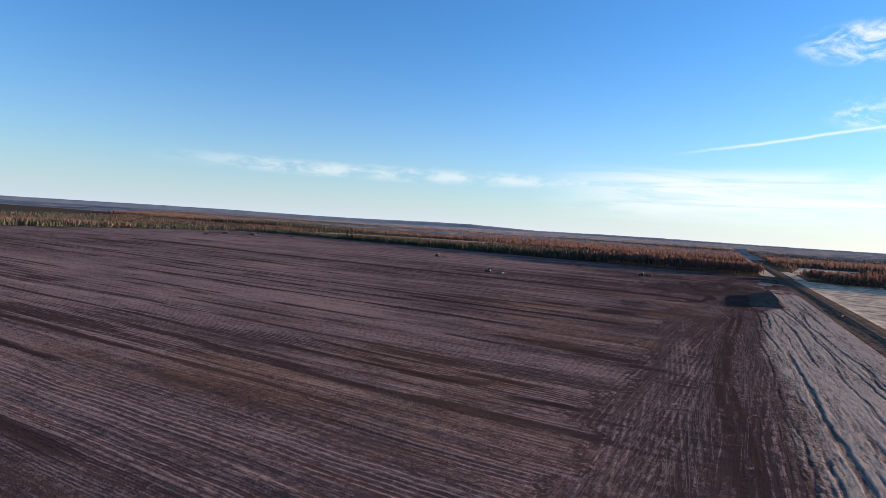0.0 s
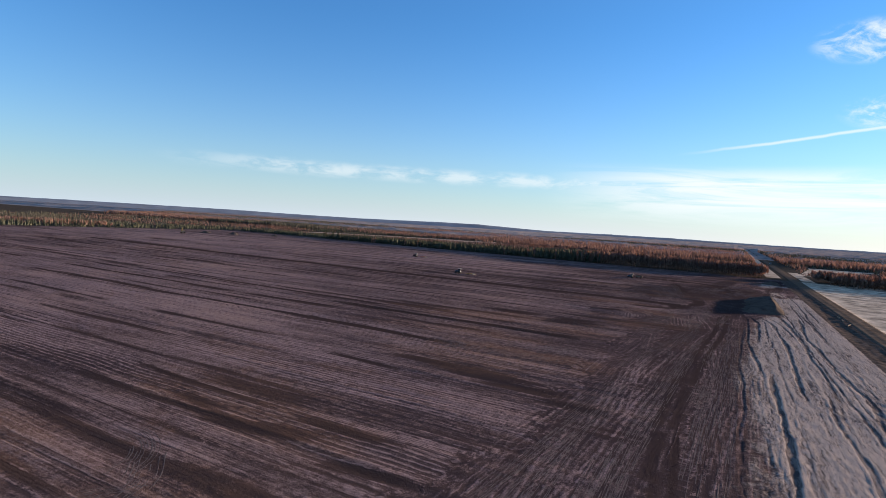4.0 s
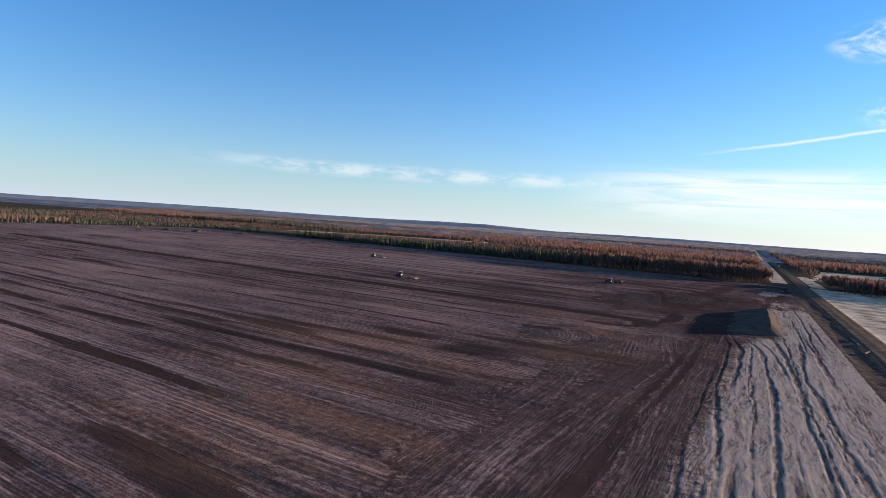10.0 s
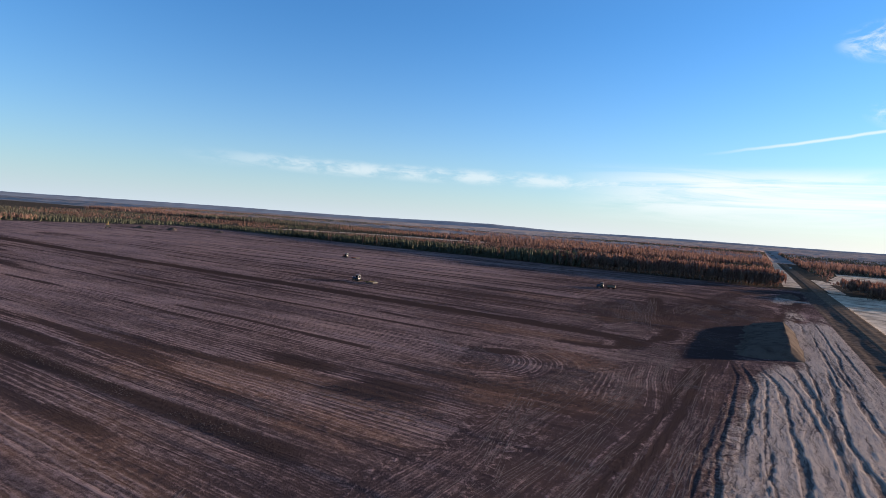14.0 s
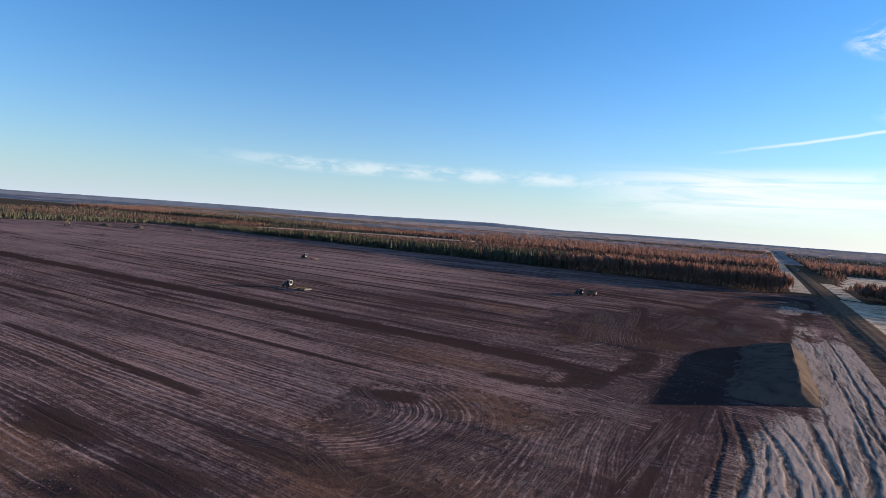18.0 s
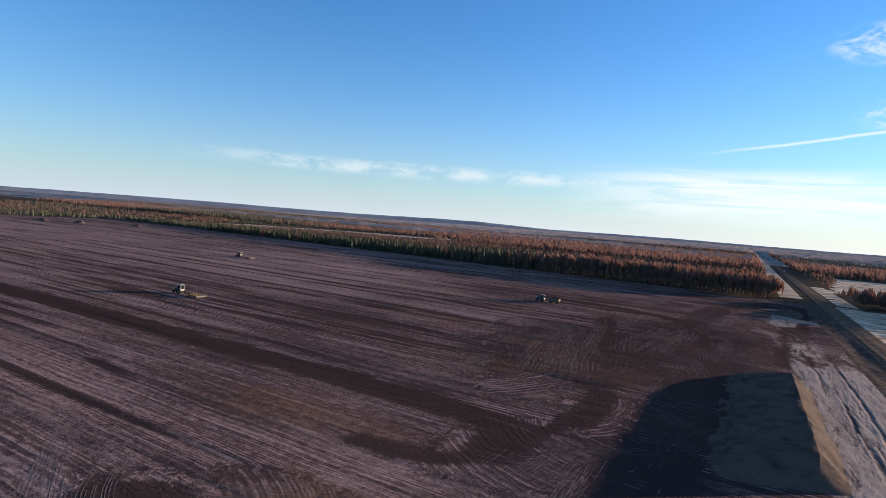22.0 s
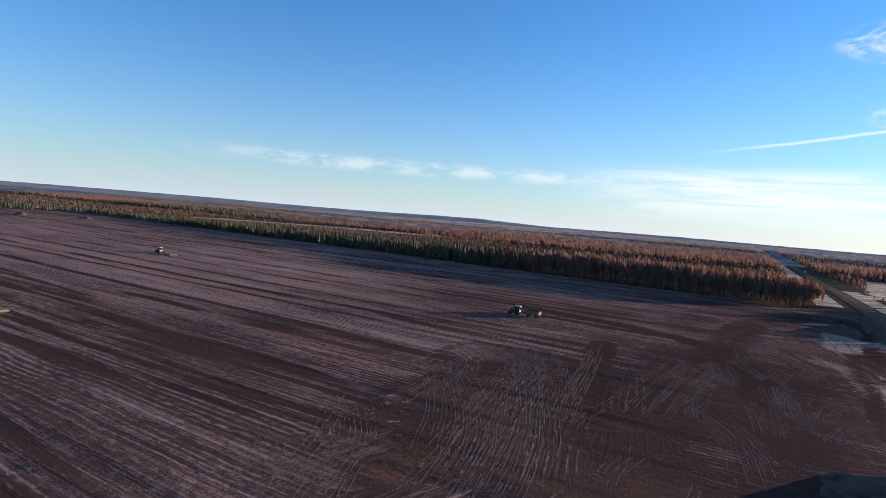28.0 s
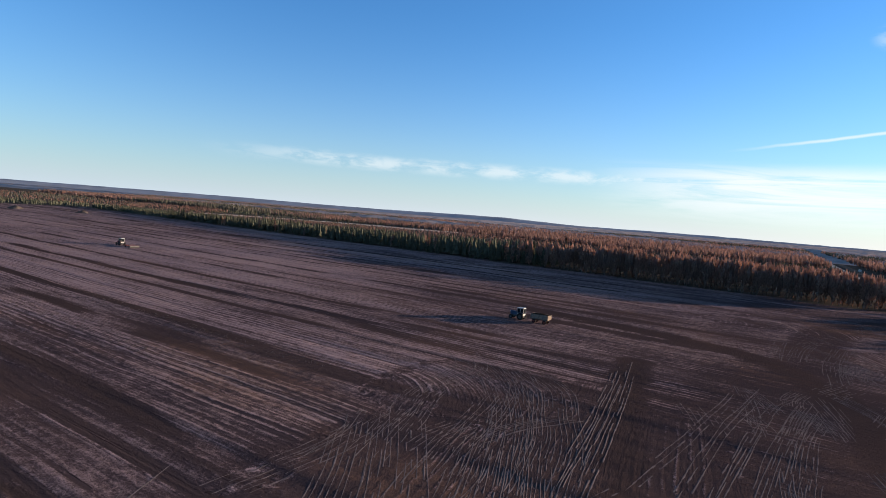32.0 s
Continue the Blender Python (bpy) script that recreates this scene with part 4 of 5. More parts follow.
def build_woods():
    rng = np.random.RandomState(11)
    n = 52000
    y = 900.0 * rng.rand(n) ** 1.7
    x = rng.uniform(-720, 330, n) * (1.0 + y / 1500.0 * 1.7)
    y = y + np.where(x < FIELD_LEFT, 150.0, tree_edge(np.minimum(x, 20.0))) + 5.0
    xs, ys = rng.uniform(-1100, FIELD_LEFT, 5000), rng.uniform(120, 560, 5000)
    xr, yr = rng.uniform(58, 420, 6000), rng.uniform(405, 480, 6000)
    x, y = np.concatenate([x, xs, xr]), np.concatenate([y, ys, yr])
    ok = (rng.rand(len(x)) < 0.55 + 0.45 * sstep(y - tree_edge(x), 90, 200)) & ~clearing(x, y) & ((x > 40) | (y > tree_edge(x)) | (x < FIELD_LEFT)) & ~((x > 40) & (y < 418 + 0.25 * np.maximum(0, 140 - x)))
    x, y = x[ok], y[ok]
    depth = np.where(x < FIELD_LEFT, FIELD_LEFT - x, y - tree_edge(x))
    green = wood_kind(x, y, depth)
    tall = wood_height(x, y, depth) * rng.uniform(0.55, 1.20, len(x))
    rows = np.stack([x, y, np.zeros_like(x), tall, rng.uniform(0.75, 1.25, len(x))], 1)
    sp = green > 0.56 + 0.12 * rng.rand(len(x))
    pine = ~sp & (green > 0.46) & (rng.rand(len(x)) < 0.5)
    tw = ~sp & ~pine
    rows[tw, 4] *= 1.25
    # trees deeper in take the haze-paled materials
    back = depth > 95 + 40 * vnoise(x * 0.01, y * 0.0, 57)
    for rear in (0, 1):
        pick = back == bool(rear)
        scatter("spruce_wood", spruce_base(rng), rows[sp & pick], rng, (MAT_SPRUCE, MAT_HAZED_SPRUCE)[rear], ("dense dark green spruce belt behind the field", "scattered spruces in the regrowth, paled in colour for haze")[rear], "forest")
        scatter("pine_wood", spruce_base(rng), rows[pine & pick], rng, (MAT_PINE, MAT_HAZED_SPRUCE)[rear], "olive green young pines mixed into the woods, rear ones paled for haze", "forest")
        scatter("birch_wood", twig_base(rng), rows[tw & pick], rng, (MAT_TWIG, MAT_HAZED_TWIG)[rear], ("bare copper-brown birch wood in low sun", "bare thickets behind the birch belt, greyed in colour for haze")[rear], "forest")
    # the woods beyond, simpler trees, also in the haze-paled colours
    n = 60000
    y = 780.0 + 900.0 * rng.rand(n)
    x = rng.uniform(-1.0, 0.45, n) * (500.0 + y)
    ok = ~clearing(x, y)
    x, y = x[ok], y[ok]
    tall = (4.6 + 4.0 * vnoise(x * 0.004, y * 0.004, 54)) * rng.uniform(0.7, 1.25, len(x))
    rows = np.stack([x, y, np.zeros_like(x), tall, rng.uniform(0.9, 1.6, len(x))], 1)
    mood = vnoise(x * 0.003, y * 0.006, 55) + 0.2 * (rng.rand(len(x)) - 0.5)
    tuft, faces = clump_base(0, rng)
    tuft = tuft * np.array((0.14, 0.14, 0.5)) + np.array((0, 0, 0.5))
    scatter("spruce_wood", (tuft * np.array((0.9, 0.9, 1.0)), faces), rows[mood > 0.60], rng, MAT_HAZED_SPRUCE, "distant spruce wood beyond the field, paled in colour for haze", "forest")
    scatter("birch_wood", (tuft, faces), rows[mood <= 0.60], rng, MAT_HAZED_TWIG, "distant bare birch wood, greyed in colour for haze", "forest")


build_woods()


def build_far_canopy():
    """Rolling tree tops out to the horizon."""
    gx = axis((-4700, -1700, 90), (-1700, 1400, 16), (1400, 4700, 90))
    gy = axis((980, 1700, 10), (1700, 2600, 26), (2600, 4300, 60))
    X, Y = np.meshgrid(gx, gy)
    rag = np.random.RandomState(41).rand(*X.shape)
    Z = 1.5 + 1.5 * vnoise(X * 0.012, Y * 0.012, 60) + 4.0 * rag * vnoise(X * 0.05, Y * 0.05, 61) + 3 * vnoise(X * 0.002, Y * 0.004, 62)
    Z *= sstep(Y, 985, 1060)
    Z = np.where((X > 20) & (X < 60) & (Y < 2200), 0.2, Z)
    nx, ny = len(gx), len(gy)
    idx = np.arange(nx * ny).reshape(ny, nx)
    faces = np.stack([idx[:-1, :-1], idx[:-1, 1:], idx[1:, 1:], idx[1:, :-1]], -1).reshape(-1, 4)
    tagged(new("far_woods", array_mesh("far_woods", np.stack([X.ravel(), Y.ravel(), Z.ravel()], 1), faces, [MAT_CANOPY_FAR])), "woods stretching to the horizon, greyed in colour for haze", "forest", kind="stuff")


build_far_canopy()


def build_hills():
    """Low wooded ridges on the skyline."""
    for r, top, a0, a1, seed, name in ((4350, 36, 100, 215, 140, "distant_ridge"), (4600, 24, -20, 125, 142, "distant_ridge")):
        a = np.radians(np.arange(a0, a1, 0.35))
        k = np.arange(len(a))
        fade = np.minimum(1, np.minimum(k, len(a) - 1 - k) / 40.0)
        h = fade * top * (0.35 + 0.65 * vnoise(k * 0.025, k * 0.0, seed)) + 3.0 * vnoise(k * 0.9, k * 0.0, seed + 1)
        V = []
        for rr, f in ((r - 260, 0.0), (r - 120, 0.7), (r, 1.0), (r + 90, 0.4)):
            V.append(np.stack([rr * np.cos(a), rr * np.sin(a), h * f], 1))
        n = len(a)
        idx = np.arange(4 * n).reshape(4, n)
        F = np.stack([idx[:-1, :-1], idx[1:, :-1], idx[1:, 1:], idx[:-1, 1:]], -1).reshape(-1, 4)
        tagged(new(name, array_mesh(name, np.vstack(V), F, [MAT_RIDGE], None, True)), "low wooded ridge on the skyline, coloured blue-grey for haze", "hills", kind="structure")


# blue-grey base colour paints distance haze onto the ridges
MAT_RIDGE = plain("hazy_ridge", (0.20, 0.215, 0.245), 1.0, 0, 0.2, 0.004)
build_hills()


# ---- single trees along the wood's edge ----
def stem_mesh(rng, height, girth, limbs):
    """Tapered trunk, and limbs in a second mesh."""
    def tube(bm, pts, radii, sides=6):
        rings = []
        for p, r in zip(pts, radii):
            rings.append([bm.verts.new((p[0] + r * math.cos(k * 6.283 / sides), p[1] + r * math.sin(k * 6.283 / sides), p[2])) for k in range(sides)])
        for a, b in zip(rings[:-1], rings[1:]):
            for k in range(sides):
                bm.faces.new((a[k], a[(k + 1) % sides], b[(k + 1) % sides], b[k]))
        bm.faces.new(rings[-1])

    trunk, boughs = bmesh.new(), bmesh.new()
    sway = [(rng.uniform(-0.02, 0.02) * height * k, rng.uniform(-0.02, 0.02) * height * k, height * k / 4) for k in range(5)]
    tube(trunk, sway, [girth * (1 - 0.21 * k) for k in range(5)])
    for k in range(limbs):
        f = 0.35 + 0.55 * (k + rng.random()) / limbs
        a, z0 = k * 2.4 + rng.random(), height * f
        reach = height * 0.11 * (1.25 - f)
        tube(boughs, [(0, 0, z0), (reach * math.cos(a), reach * math.sin(a), z0 + reach * 0.9), (1.5 * reach * math.cos(a), 1.5 * reach * math.sin(a), z0 + reach * 2.4)], [girth * 0.38, girth * 0.25, girth * 0.08], 4)
    return trunk, boughs


def tufts(rng, places):
    """One crown out of many small rough tufts; places: x, y, z, width, height."""
    np_rng = np.random.RandomState(rng.randrange(10000))
    V, F = [], []
    for k, (x, y, z, w, h) in enumerate(places):
        v, f = clump_base(k, np_rng)
        V.append(v * np.array((w, w, h)) + np.array((x, y, z)))
        F.append(f + 6 * k)
    return np.concatenate(V), np.concatenate(F)


def birch(rng):
    h = rng.uniform(8.6, 11.0)
    tree = new("birch_tree")
    trunk, boughs = stem_mesh(rng, h * 0.92, 0.13, 9)
    part("trunk", trunk, MAT_BARK, tree, "pale slender trunk")
    part("branching", boughs, MAT_BARK, tree)
    pl = []
    for k in range(110):
        f = rng.random() ** 0.8
        r = (0.11 + 0.02 * rng.random()) * h * math.sin(math.pi * (0.14 + 0.80 * f)) * math.sqrt(rng.random())
        a = rng.random() * 6.283
        pl.append((r * math.cos(a), r * math.sin(a), h * (0.10 + 0.88 * f), rng.uniform(0.10, 0.24), rng.uniform(0.35, 0.85)))
    v, f = tufts(rng, pl)
    crown = new("crown", array_mesh("crown", v, f, [MAT_TWIG]))
    crown.parent = tree
    return tagged(tree, "bare birch with copper twigs at the edge of the field", "tree", "trees along the field edge")


def spruce(rng):
    h = rng.uniform(6.0, 9.4)
    tree = new("spruce_tree")
    trunk, boughs = stem_mesh(rng, h * 0.97, 0.12, 7)
    part("trunk", trunk, MAT_BARK, tree)
    boughs.free()
    pl = []
    for k in range(120):
        f = rng.random() ** 1.3
        r = 0.17 * h * (1 - f) * (0.5 + 0.5 * rng.random()) + 0.03
        a = rng.random() * 6.283
        pl.append((r * math.cos(a), r * math.sin(a), h * (0.07 + 0.92 * f), 0.22 + 0.35 * (1 - f) * rng.random(), 0.20 + 0.30 * rng.random()))
    v, f = tufts(rng, pl)
    crown = new("crown", array_mesh("crown", v, f, [MAT_SPRUCE]))
    crown.parent = tree
    return tagged(tree, "young green spruce at the edge of the field", "tree", "trees along the field edge")


def build_edge_trees():
    rng = random.Random(5)
    birches, spruces = [birch(rng) for _ in range(6)], [spruce(rng) for _ in range(5)]
    spots = []
    x = 16.0
    while x > -430 and len(spots) < 270:
        spots.append((x, float(tree_edge(x)) + rng.uniform(-1.0, 7.0)))
        x -= rng.uniform(1.0, 2.2) * (1.0 if x > -130 else 1.7)
    x = 56.0
    while x < 200:
        spots.append((x, 420 + 0.25 * max(0, 140 - x) + rng.uniform(-2, 6)))
        x += rng.uniform(1.6, 3.4)
    used = set()
    for x, y in spots:
        leafless = x > -95 - 40 * rng.random() or rng.random() < 0.12
        pool = birches if leafless else spruces
        src = rng.choice(pool)
        m = pose(x, y, float(ground_height(np.array([x]), np.array([y]))[0]) - 0.05, 0, 0, rng.uniform(0, 360)) @ Matrix.Scale(rng.uniform(0.68, 1.16) * (1.0 if x > -190 or not leafless else 0.75), 4)
        if src.name not in used:
            used.add(src.name)
            src.matrix_basis = m
        else:
            c = copy_thing(src, m)
            c.matrix_basis = m


build_edge_trees()


# ---- tyre tracks pressed into the peat ----
MAT_CRUMB = plain("frosted_crumbs", (0.098, 0.074, 0.069), 0.95, 0, 0.35, 0.8)


TRACK_RNG = np.random.RandomState(23)


def tyre_track(pts, lines, gap, high=0.010, wide=0.13, keep=0.74, label="pale crumbly tyre tracks pressed into dark peat"):
    """A bundle of parallel crumbly ridges left by lugged wheels, along a curve."""
    lines, gap = lines * 2 - 1, gap / 2
    c = spline(pts)
    tan = np.gradient(c, axis=0)
    tan /= np.maximum(np.hypot(tan[:, 0], tan[:, 1])[:, None], 1e-6)
    nor = np.stack([-tan[:, 1], tan[:, 0]], 1)
    m = len(c)
    steps = np.arange(m)
    V, F = [], []
    for k in range(lines):
        off = (k - (lines - 1) / 2) * gap + TRACK_RNG.uniform(-0.2, 0.2) * gap
        a0, a1 = TRACK_RNG.uniform(0, 0.25), TRACK_RNG.uniform(0.75, 1.0)
        seed = TRACK_RNG.uniform(0, 200)
        row = np.full(m, seed)
        q = c + nor * (off + 0.25 * (vnoise(steps * 0.12, row, 90) - 0.5))[:, None]
        on = (steps >= a0 * m) & (steps <= a1 * m) & (vnoise(steps * 0.45, row, 91) < keep)
        ww = (wide * (0.5 + vnoise(steps * 0.6, row, 93)))[:, None]
        hh = high * (0.4 + 1.2 * vnoise(steps * 0.8, row, 92))
        l, r = q - nor * ww, q + nor * ww
        base = 3 * m * k
        V.append(np.stack([np.column_stack([l, np.full(m, -0.02)]), np.column_stack([q, hh]), np.column_stack([r, np.full(m, -0.02)])], 1).reshape(-1, 3))
        j = steps[:-1][on[:-1] & on[1:]]
        a, b = base + 3 * j, base + 3 * j + 3
        F.append(np.stack([a, b, b + 1, a + 1], 1))
        F.append(np.stack([a + 1, b + 1, b + 2, a + 2], 1))
    V, F = np.vstack(V), np.vstack(F)
    V[:, 2] += ground_height(V[:, 0], V[:, 1])
    if len(F):
        tagged(new("tyre_track", array_mesh("tyre_track", V, F, [MAT_CRUMB])), label, "tyre track", kind="stuff")


def build_tracks():
    T = tyre_track
    # fans of wheel lines where machines swing round at the end of the furrows
    T([(-56, 309), (-47, 307), (-41, 301), (-35, 291), (-31, 280), (-28, 270)], 7, 0.9)
    T([(-52, 313), (-44, 309), (-38, 300), (-34, 290)], 5, 1.0)
    T([(-26, 270), (-29, 286), (-32, 294), (-36, 303), (-44, 310)], 7, 0.9)
    T([(-39, 270), (-43, 283), (-46, 292), (-47, 304), (-53, 312)], 6, 0.8)
    T([(-25, 275), (-27, 291), (-29, 306), (-32, 325)], 5, 0.7, 0.02)
    T([(-33, 268), (-36, 280), (-38, 292), (-40, 300)], 6, 0.8)
    T([(-46, 287), (-33, 267), (-28, 252), (-27, 241)], 6, 1.0)
    T([(-38, 295), (-29, 271), (-25, 255), (-23, 242)], 8, 0.9)
    T([(-48, 283), (-38, 268), (-32, 254)], 5, 1.0)
    T([(-31, 285), (-25, 268), (-21, 252)], 6, 0.8)
    T([(-36, 236), (-40, 243), (-44, 252), (-50, 264)], 2, 1.7, 0.014, 0.13, 0.85)
    T([(-33, 236), (-37, 245), (-41, 254), (-48, 262)], 5, 1.1)
    T([(-42, 240), (-46, 247), (-52, 250)], 4, 1.0)
    T([(-27, 230), (-29, 240), (-27, 251)], 7, 0.9)
    T([(-22, 226), (-22, 238), (-19, 249)], 6, 0.9)
    # long straight double lines
    T([(-22.5, 281), (-20, 297), (-16.5, 326)], 2, 1.1, 0.014, 0.13, 0.85)
    T([(-19, 280), (-17, 304), (-13.5, 330)], 2, 1.1, 0.014, 0.13, 0.85)
    T([(-16.5, 282), (-15, 299), (-13.6, 312)], 3, 0.6, 0.014, 0.13, 0.85)
    T([(-13.5, 284), (-12, 301), (-10, 318)], 4, 0.7)
    T([(-11, 292), (-10, 306), (-8, 318)], 4, 0.7)
    # arcs beside the stockpile and towards the wood
    T([(-13, 291), (-9, 289), (-5, 281), (-3, 268)], 8, 0.75)
    T([(0, 306), (4, 296), (8, 288)], 8, 0.8)
    T([(-6, 300), (0, 298), (6, 300)], 6, 0.8)
    T([(-13.4, 345), (-13, 361), (-12, 375)], 3, 0.9)
    T([(-10.5, 348), (-9, 364), (-6, 377)], 4, 1.0)
    T([(-5.5, 332), (-5, 351), (-2, 374)], 4, 1.0)
    T([(-2, 350), (2, 358), (10, 366)], 5, 1.0)
    # the pale loop before the turned strip
    T([(-62, 190), (-55, 185.5), (-45, 179), (-37, 176), (-31, 177.5), (-27.5, 184), (-28.5, 191)], 6, 0.7, 0.010)
    T([(-50, 189), (-44, 183), (-38, 180.5), (-33, 181.5), (-31, 186)], 6, 0.7, 0.010)
    T([(-57, 189), (-51, 182), (-47, 176), (-40, 172)], 3, 0.8, 0.010)
    T([(-44, 189), (-36, 189.5), (-30, 196), (-25.5, 206)], 4, 0.7)
    T([(-24, 196), (-18, 200), (-13, 210), (-12, 222)], 8, 1.0)
    T([(-27, 160), (-22, 174), (-15, 190), (-12, 202)], 7, 1.0)
    T([(-22, 160), (-24, 174), (-21, 190)], 7, 0.9)
    T([(-16, 160), (-15, 172), (-16, 188)], 6, 0.8)
    T([(-22, 208), (-16, 205), (-10, 196)], 7, 0.9)
    T([(-22, 212), (-15, 214), (-11, 222)], 6, 0.9)
    T([(-50, 160), (-38, 164), (-28, 160)], 5, 1.1)
    T([(-36, 114), (-33, 108), (-32, 101)], 4, 1.2, 0.02)
    T([(-40, 113), (-37, 106), (-37, 100)], 4, 1.2, 0.02)
    # headland beside the rutted lane
    T([(-24, 30), (-21, 57), (-18, 111)], 5, 0.8)
    T([(-18, 22), (-19, 53), (-17, 90)], 4, 0.8)
    T([(-18, 128), (-23, 150), (-26, 166)], 5, 0.9)
    T([(-12, 20), (-13, 60), (-11, 110), (-9, 150)], 6, 0.6)
    T([(-20, 100), (-16, 130), (-12, 160)], 5, 0.8)
    T([(-14, 150), (-12, 175), (-10, 210)], 5, 0.7)
    T([(-6, 40), (-5, 90), (-4, 150)], 5, 0.7)
    T([(-3, 60), (-2, 110), (-2, 200)], 5, 0.7)
    T([(-22, -40), (-21, 0), (-20, 30)], 6, 0.9)
    T([(-14, -50), (-13, -10), (-15, 30)], 6, 0.8)
    T([(-25, 36), (-14, 32), (-6, 33)], 2, 1.2)
    # a tight horseshoe and small end curls
    T([(-40, 6), (-46, 6), (-51, 10), (-52, 15), (-49, 20)], 6, 0.75)
    T([(-44, 8), (-48, 12), (-51, 20), (-56, 25)], 5, 0.8)
    T([(-66, 28), (-60, 27), (-56, 24), (-54, 20)], 5, 0.7)
    T([(-132, 38), (-124, 36), (-116, 33), (-112, 29)], 6, 0.8)
    T([(-66, 101), (-60, 100), (-55, 97), (-54, 92)], 6, 0.7)
    T([(-58, 133), (-50, 132), (-45, 128)], 5, 0.8)

    # countless older passes over the headland and the turning place
    rng = random.Random(77)
    for _ in range(18):
        x, y = rng.uniform(-46, -8), rng.uniform(232, 312)
        lean, bend, run = rng.uniform(-0.35, 0.15), rng.uniform(-5, 5), rng.uniform(9, 24)
        T([(x, y), (x + lean * run * 0.5 + bend * 0.3, y + run * 0.5), (x + lean * run + bend, y + run)], rng.randint(2, 4), rng.uniform(0.6, 1.3))
    for _ in range(40):
        x, y = rng.uniform(-24, -2), rng.uniform(-60, 190)
        lean, bend, run = rng.uniform(-0.05, 0.12), rng.uniform(-1.5, 1.5), rng.uniform(18, 50)
        T([(x, y), (x + lean * run * 0.5 + bend * 0.3, y + run * 0.5), (x + lean * run + bend, y + run)], rng.randint(2, 4), rng.uniform(0.5, 1.1))
    for _ in range(6):
        x, y = rng.uniform(-28, -6), rng.uniform(196, 240)
        a, r = rng.uniform(0, 6.28), rng.uniform(7, 16)
        T([(x + r * math.cos(a + k * 0.35), y + r * math.sin(a + k * 0.35)) for k in range(4)], rng.randint(2, 5), rng.uniform(0.6, 1.0))
    for _ in range(26):
        x, y = rng.uniform(-14, 6), rng.uniform(284, 345)
        lean, bend, run = rng.uniform(-0.5, 0.5), rng.uniform(-3, 3), rng.uniform(8, 18)
        T([(x, y), (x + lean * run * 0.5 + bend * 0.3, y + run * 0.5), (x + lean * run + bend, y + run)], rng.randint(3, 6), rng.uniform(0.5, 0.9))
    for _ in range(18):
        x, y = rng.uniform(-14, 20), rng.uniform(300, 410)
        lean, run = rng.uniform(-0.6, 0.3), rng.uniform(8, 22)
        T([(x, y), (x + lean * run * 0.4, y + run * 0.5), (x + lean * run, y + run)], rng.randint(2, 5), rng.uniform(0.6, 1.2))


build_tracks()


# ---- frozen clods along the furrows ----
def build_clods():
    rng = np.random.RandomState(31)
    P = []
    for v0, x0, x1, n, spread in ((70, -320, -45, 900, 0.8), (121.5, -150, -36, 700, 0.9), (145, -320, -60, 700, 0.8), (38, -300, -70, 600, 0.8), (228.5, -120, -55, 300, 1.0),
                                  (254, -380, -60, 600, 0.6), (276, -140, -60, 250, 1.0), (92, -70, -28, 220, 3.0), (141, -50, -30, 160, 2.4), (288, -120, -60, 300, 1.2)):
        n = n * 2
        x = rng.uniform(x0, x1, n)
        clump = vnoise(x * 0.09, np.full(n, v0), 95)
        x = x[clump > 0.42]
        v = v0 + spread * rng.randn(len(x)) + 1.4 * (vnoise(x * 0.035, np.full(len(x), float(v0)), 80) - 0.5)
        P.append(np.stack([x, v - SKEW * x, 0.04 + 0.10 * rng.rand(len(x)) ** 2], 1))
    n = 700
    P.append(np.stack([rng.uniform(-12, 24, n), rng.uniform(20, 330, n), rng.uniform(0.03, 0.09, n)], 1))
    P = np.vstack(P)
    bv, bf = clump_base(0, rng)
    z = ground_height(P[:, 0], P[:, 1])
    jit = 1 + 0.5 * (rng.rand(len(P), 6, 3) - 0.5)
    V = bv[None] * jit * P[:, None, 2:3] * np.array((1.3, 1.1, 0.5)) + np.stack([P[:, 0], P[:, 1], z + 0.05], 1)[:, None]
    F = (bf[None] + (np.arange(len(P)) * 6)[:, None, None]).reshape(-1, 3)
    tagged(new("frozen_clods", array_mesh("frozen_clods", V.reshape(-1, 3), F, [MAT_CRUMB])), "frost-covered lumps of peat scattered along furrows", "clods", kind="stuff")


build_clods()


# ---- machines ----
def paint(name, rgb, rough=0.55, metal=0.0):
    return plain(name, rgb, rough, metal, 0.3, 2.5)


PAINT_BLUE, PAINT_RED, PAINT_YELLOW = paint("faded_blue_paint", (0.03, 0.05, 0.09)), paint("faded_red_paint", (0.15, 0.035, 0.025)), paint("chalky_yellow_paint", (0.17, 0.11, 0.035))
PAINT_WHITE, PAINT_GREY, STEEL = paint("dusty_white_paint", (0.27, 0.26, 0.25)), paint("grey_frame_paint", (0.06, 0.06, 0.06)), paint("worn_steel", (0.11, 0.10, 0.09), 0.6, 0.3)
RUBBER, BOARDS, LOAD = paint("dusty_rubber", (0.025, 0.023, 0.022), 0.9), paint("weathered_pale_boards", (0.17, 0.132, 0.105), 0.8), plain("loose_peat_load", (0.030, 0.020, 0.014), 0.95, 0, 0.4, 2.0, 0.1)
LAMP = paint("clear_lamp_lens", (0.75, 0.73, 0.65), 0.15)


def glass_material():
    m, t, b = material("cab_glass")
    b.inputs["Base Color"].default_value = (0.012, 0.014, 0.016, 1)
    b.inputs["Roughness"].default_value, b.inputs["Specular IOR Level"].default_value = 0.12, 0.25
    return m


GLASS = glass_material()


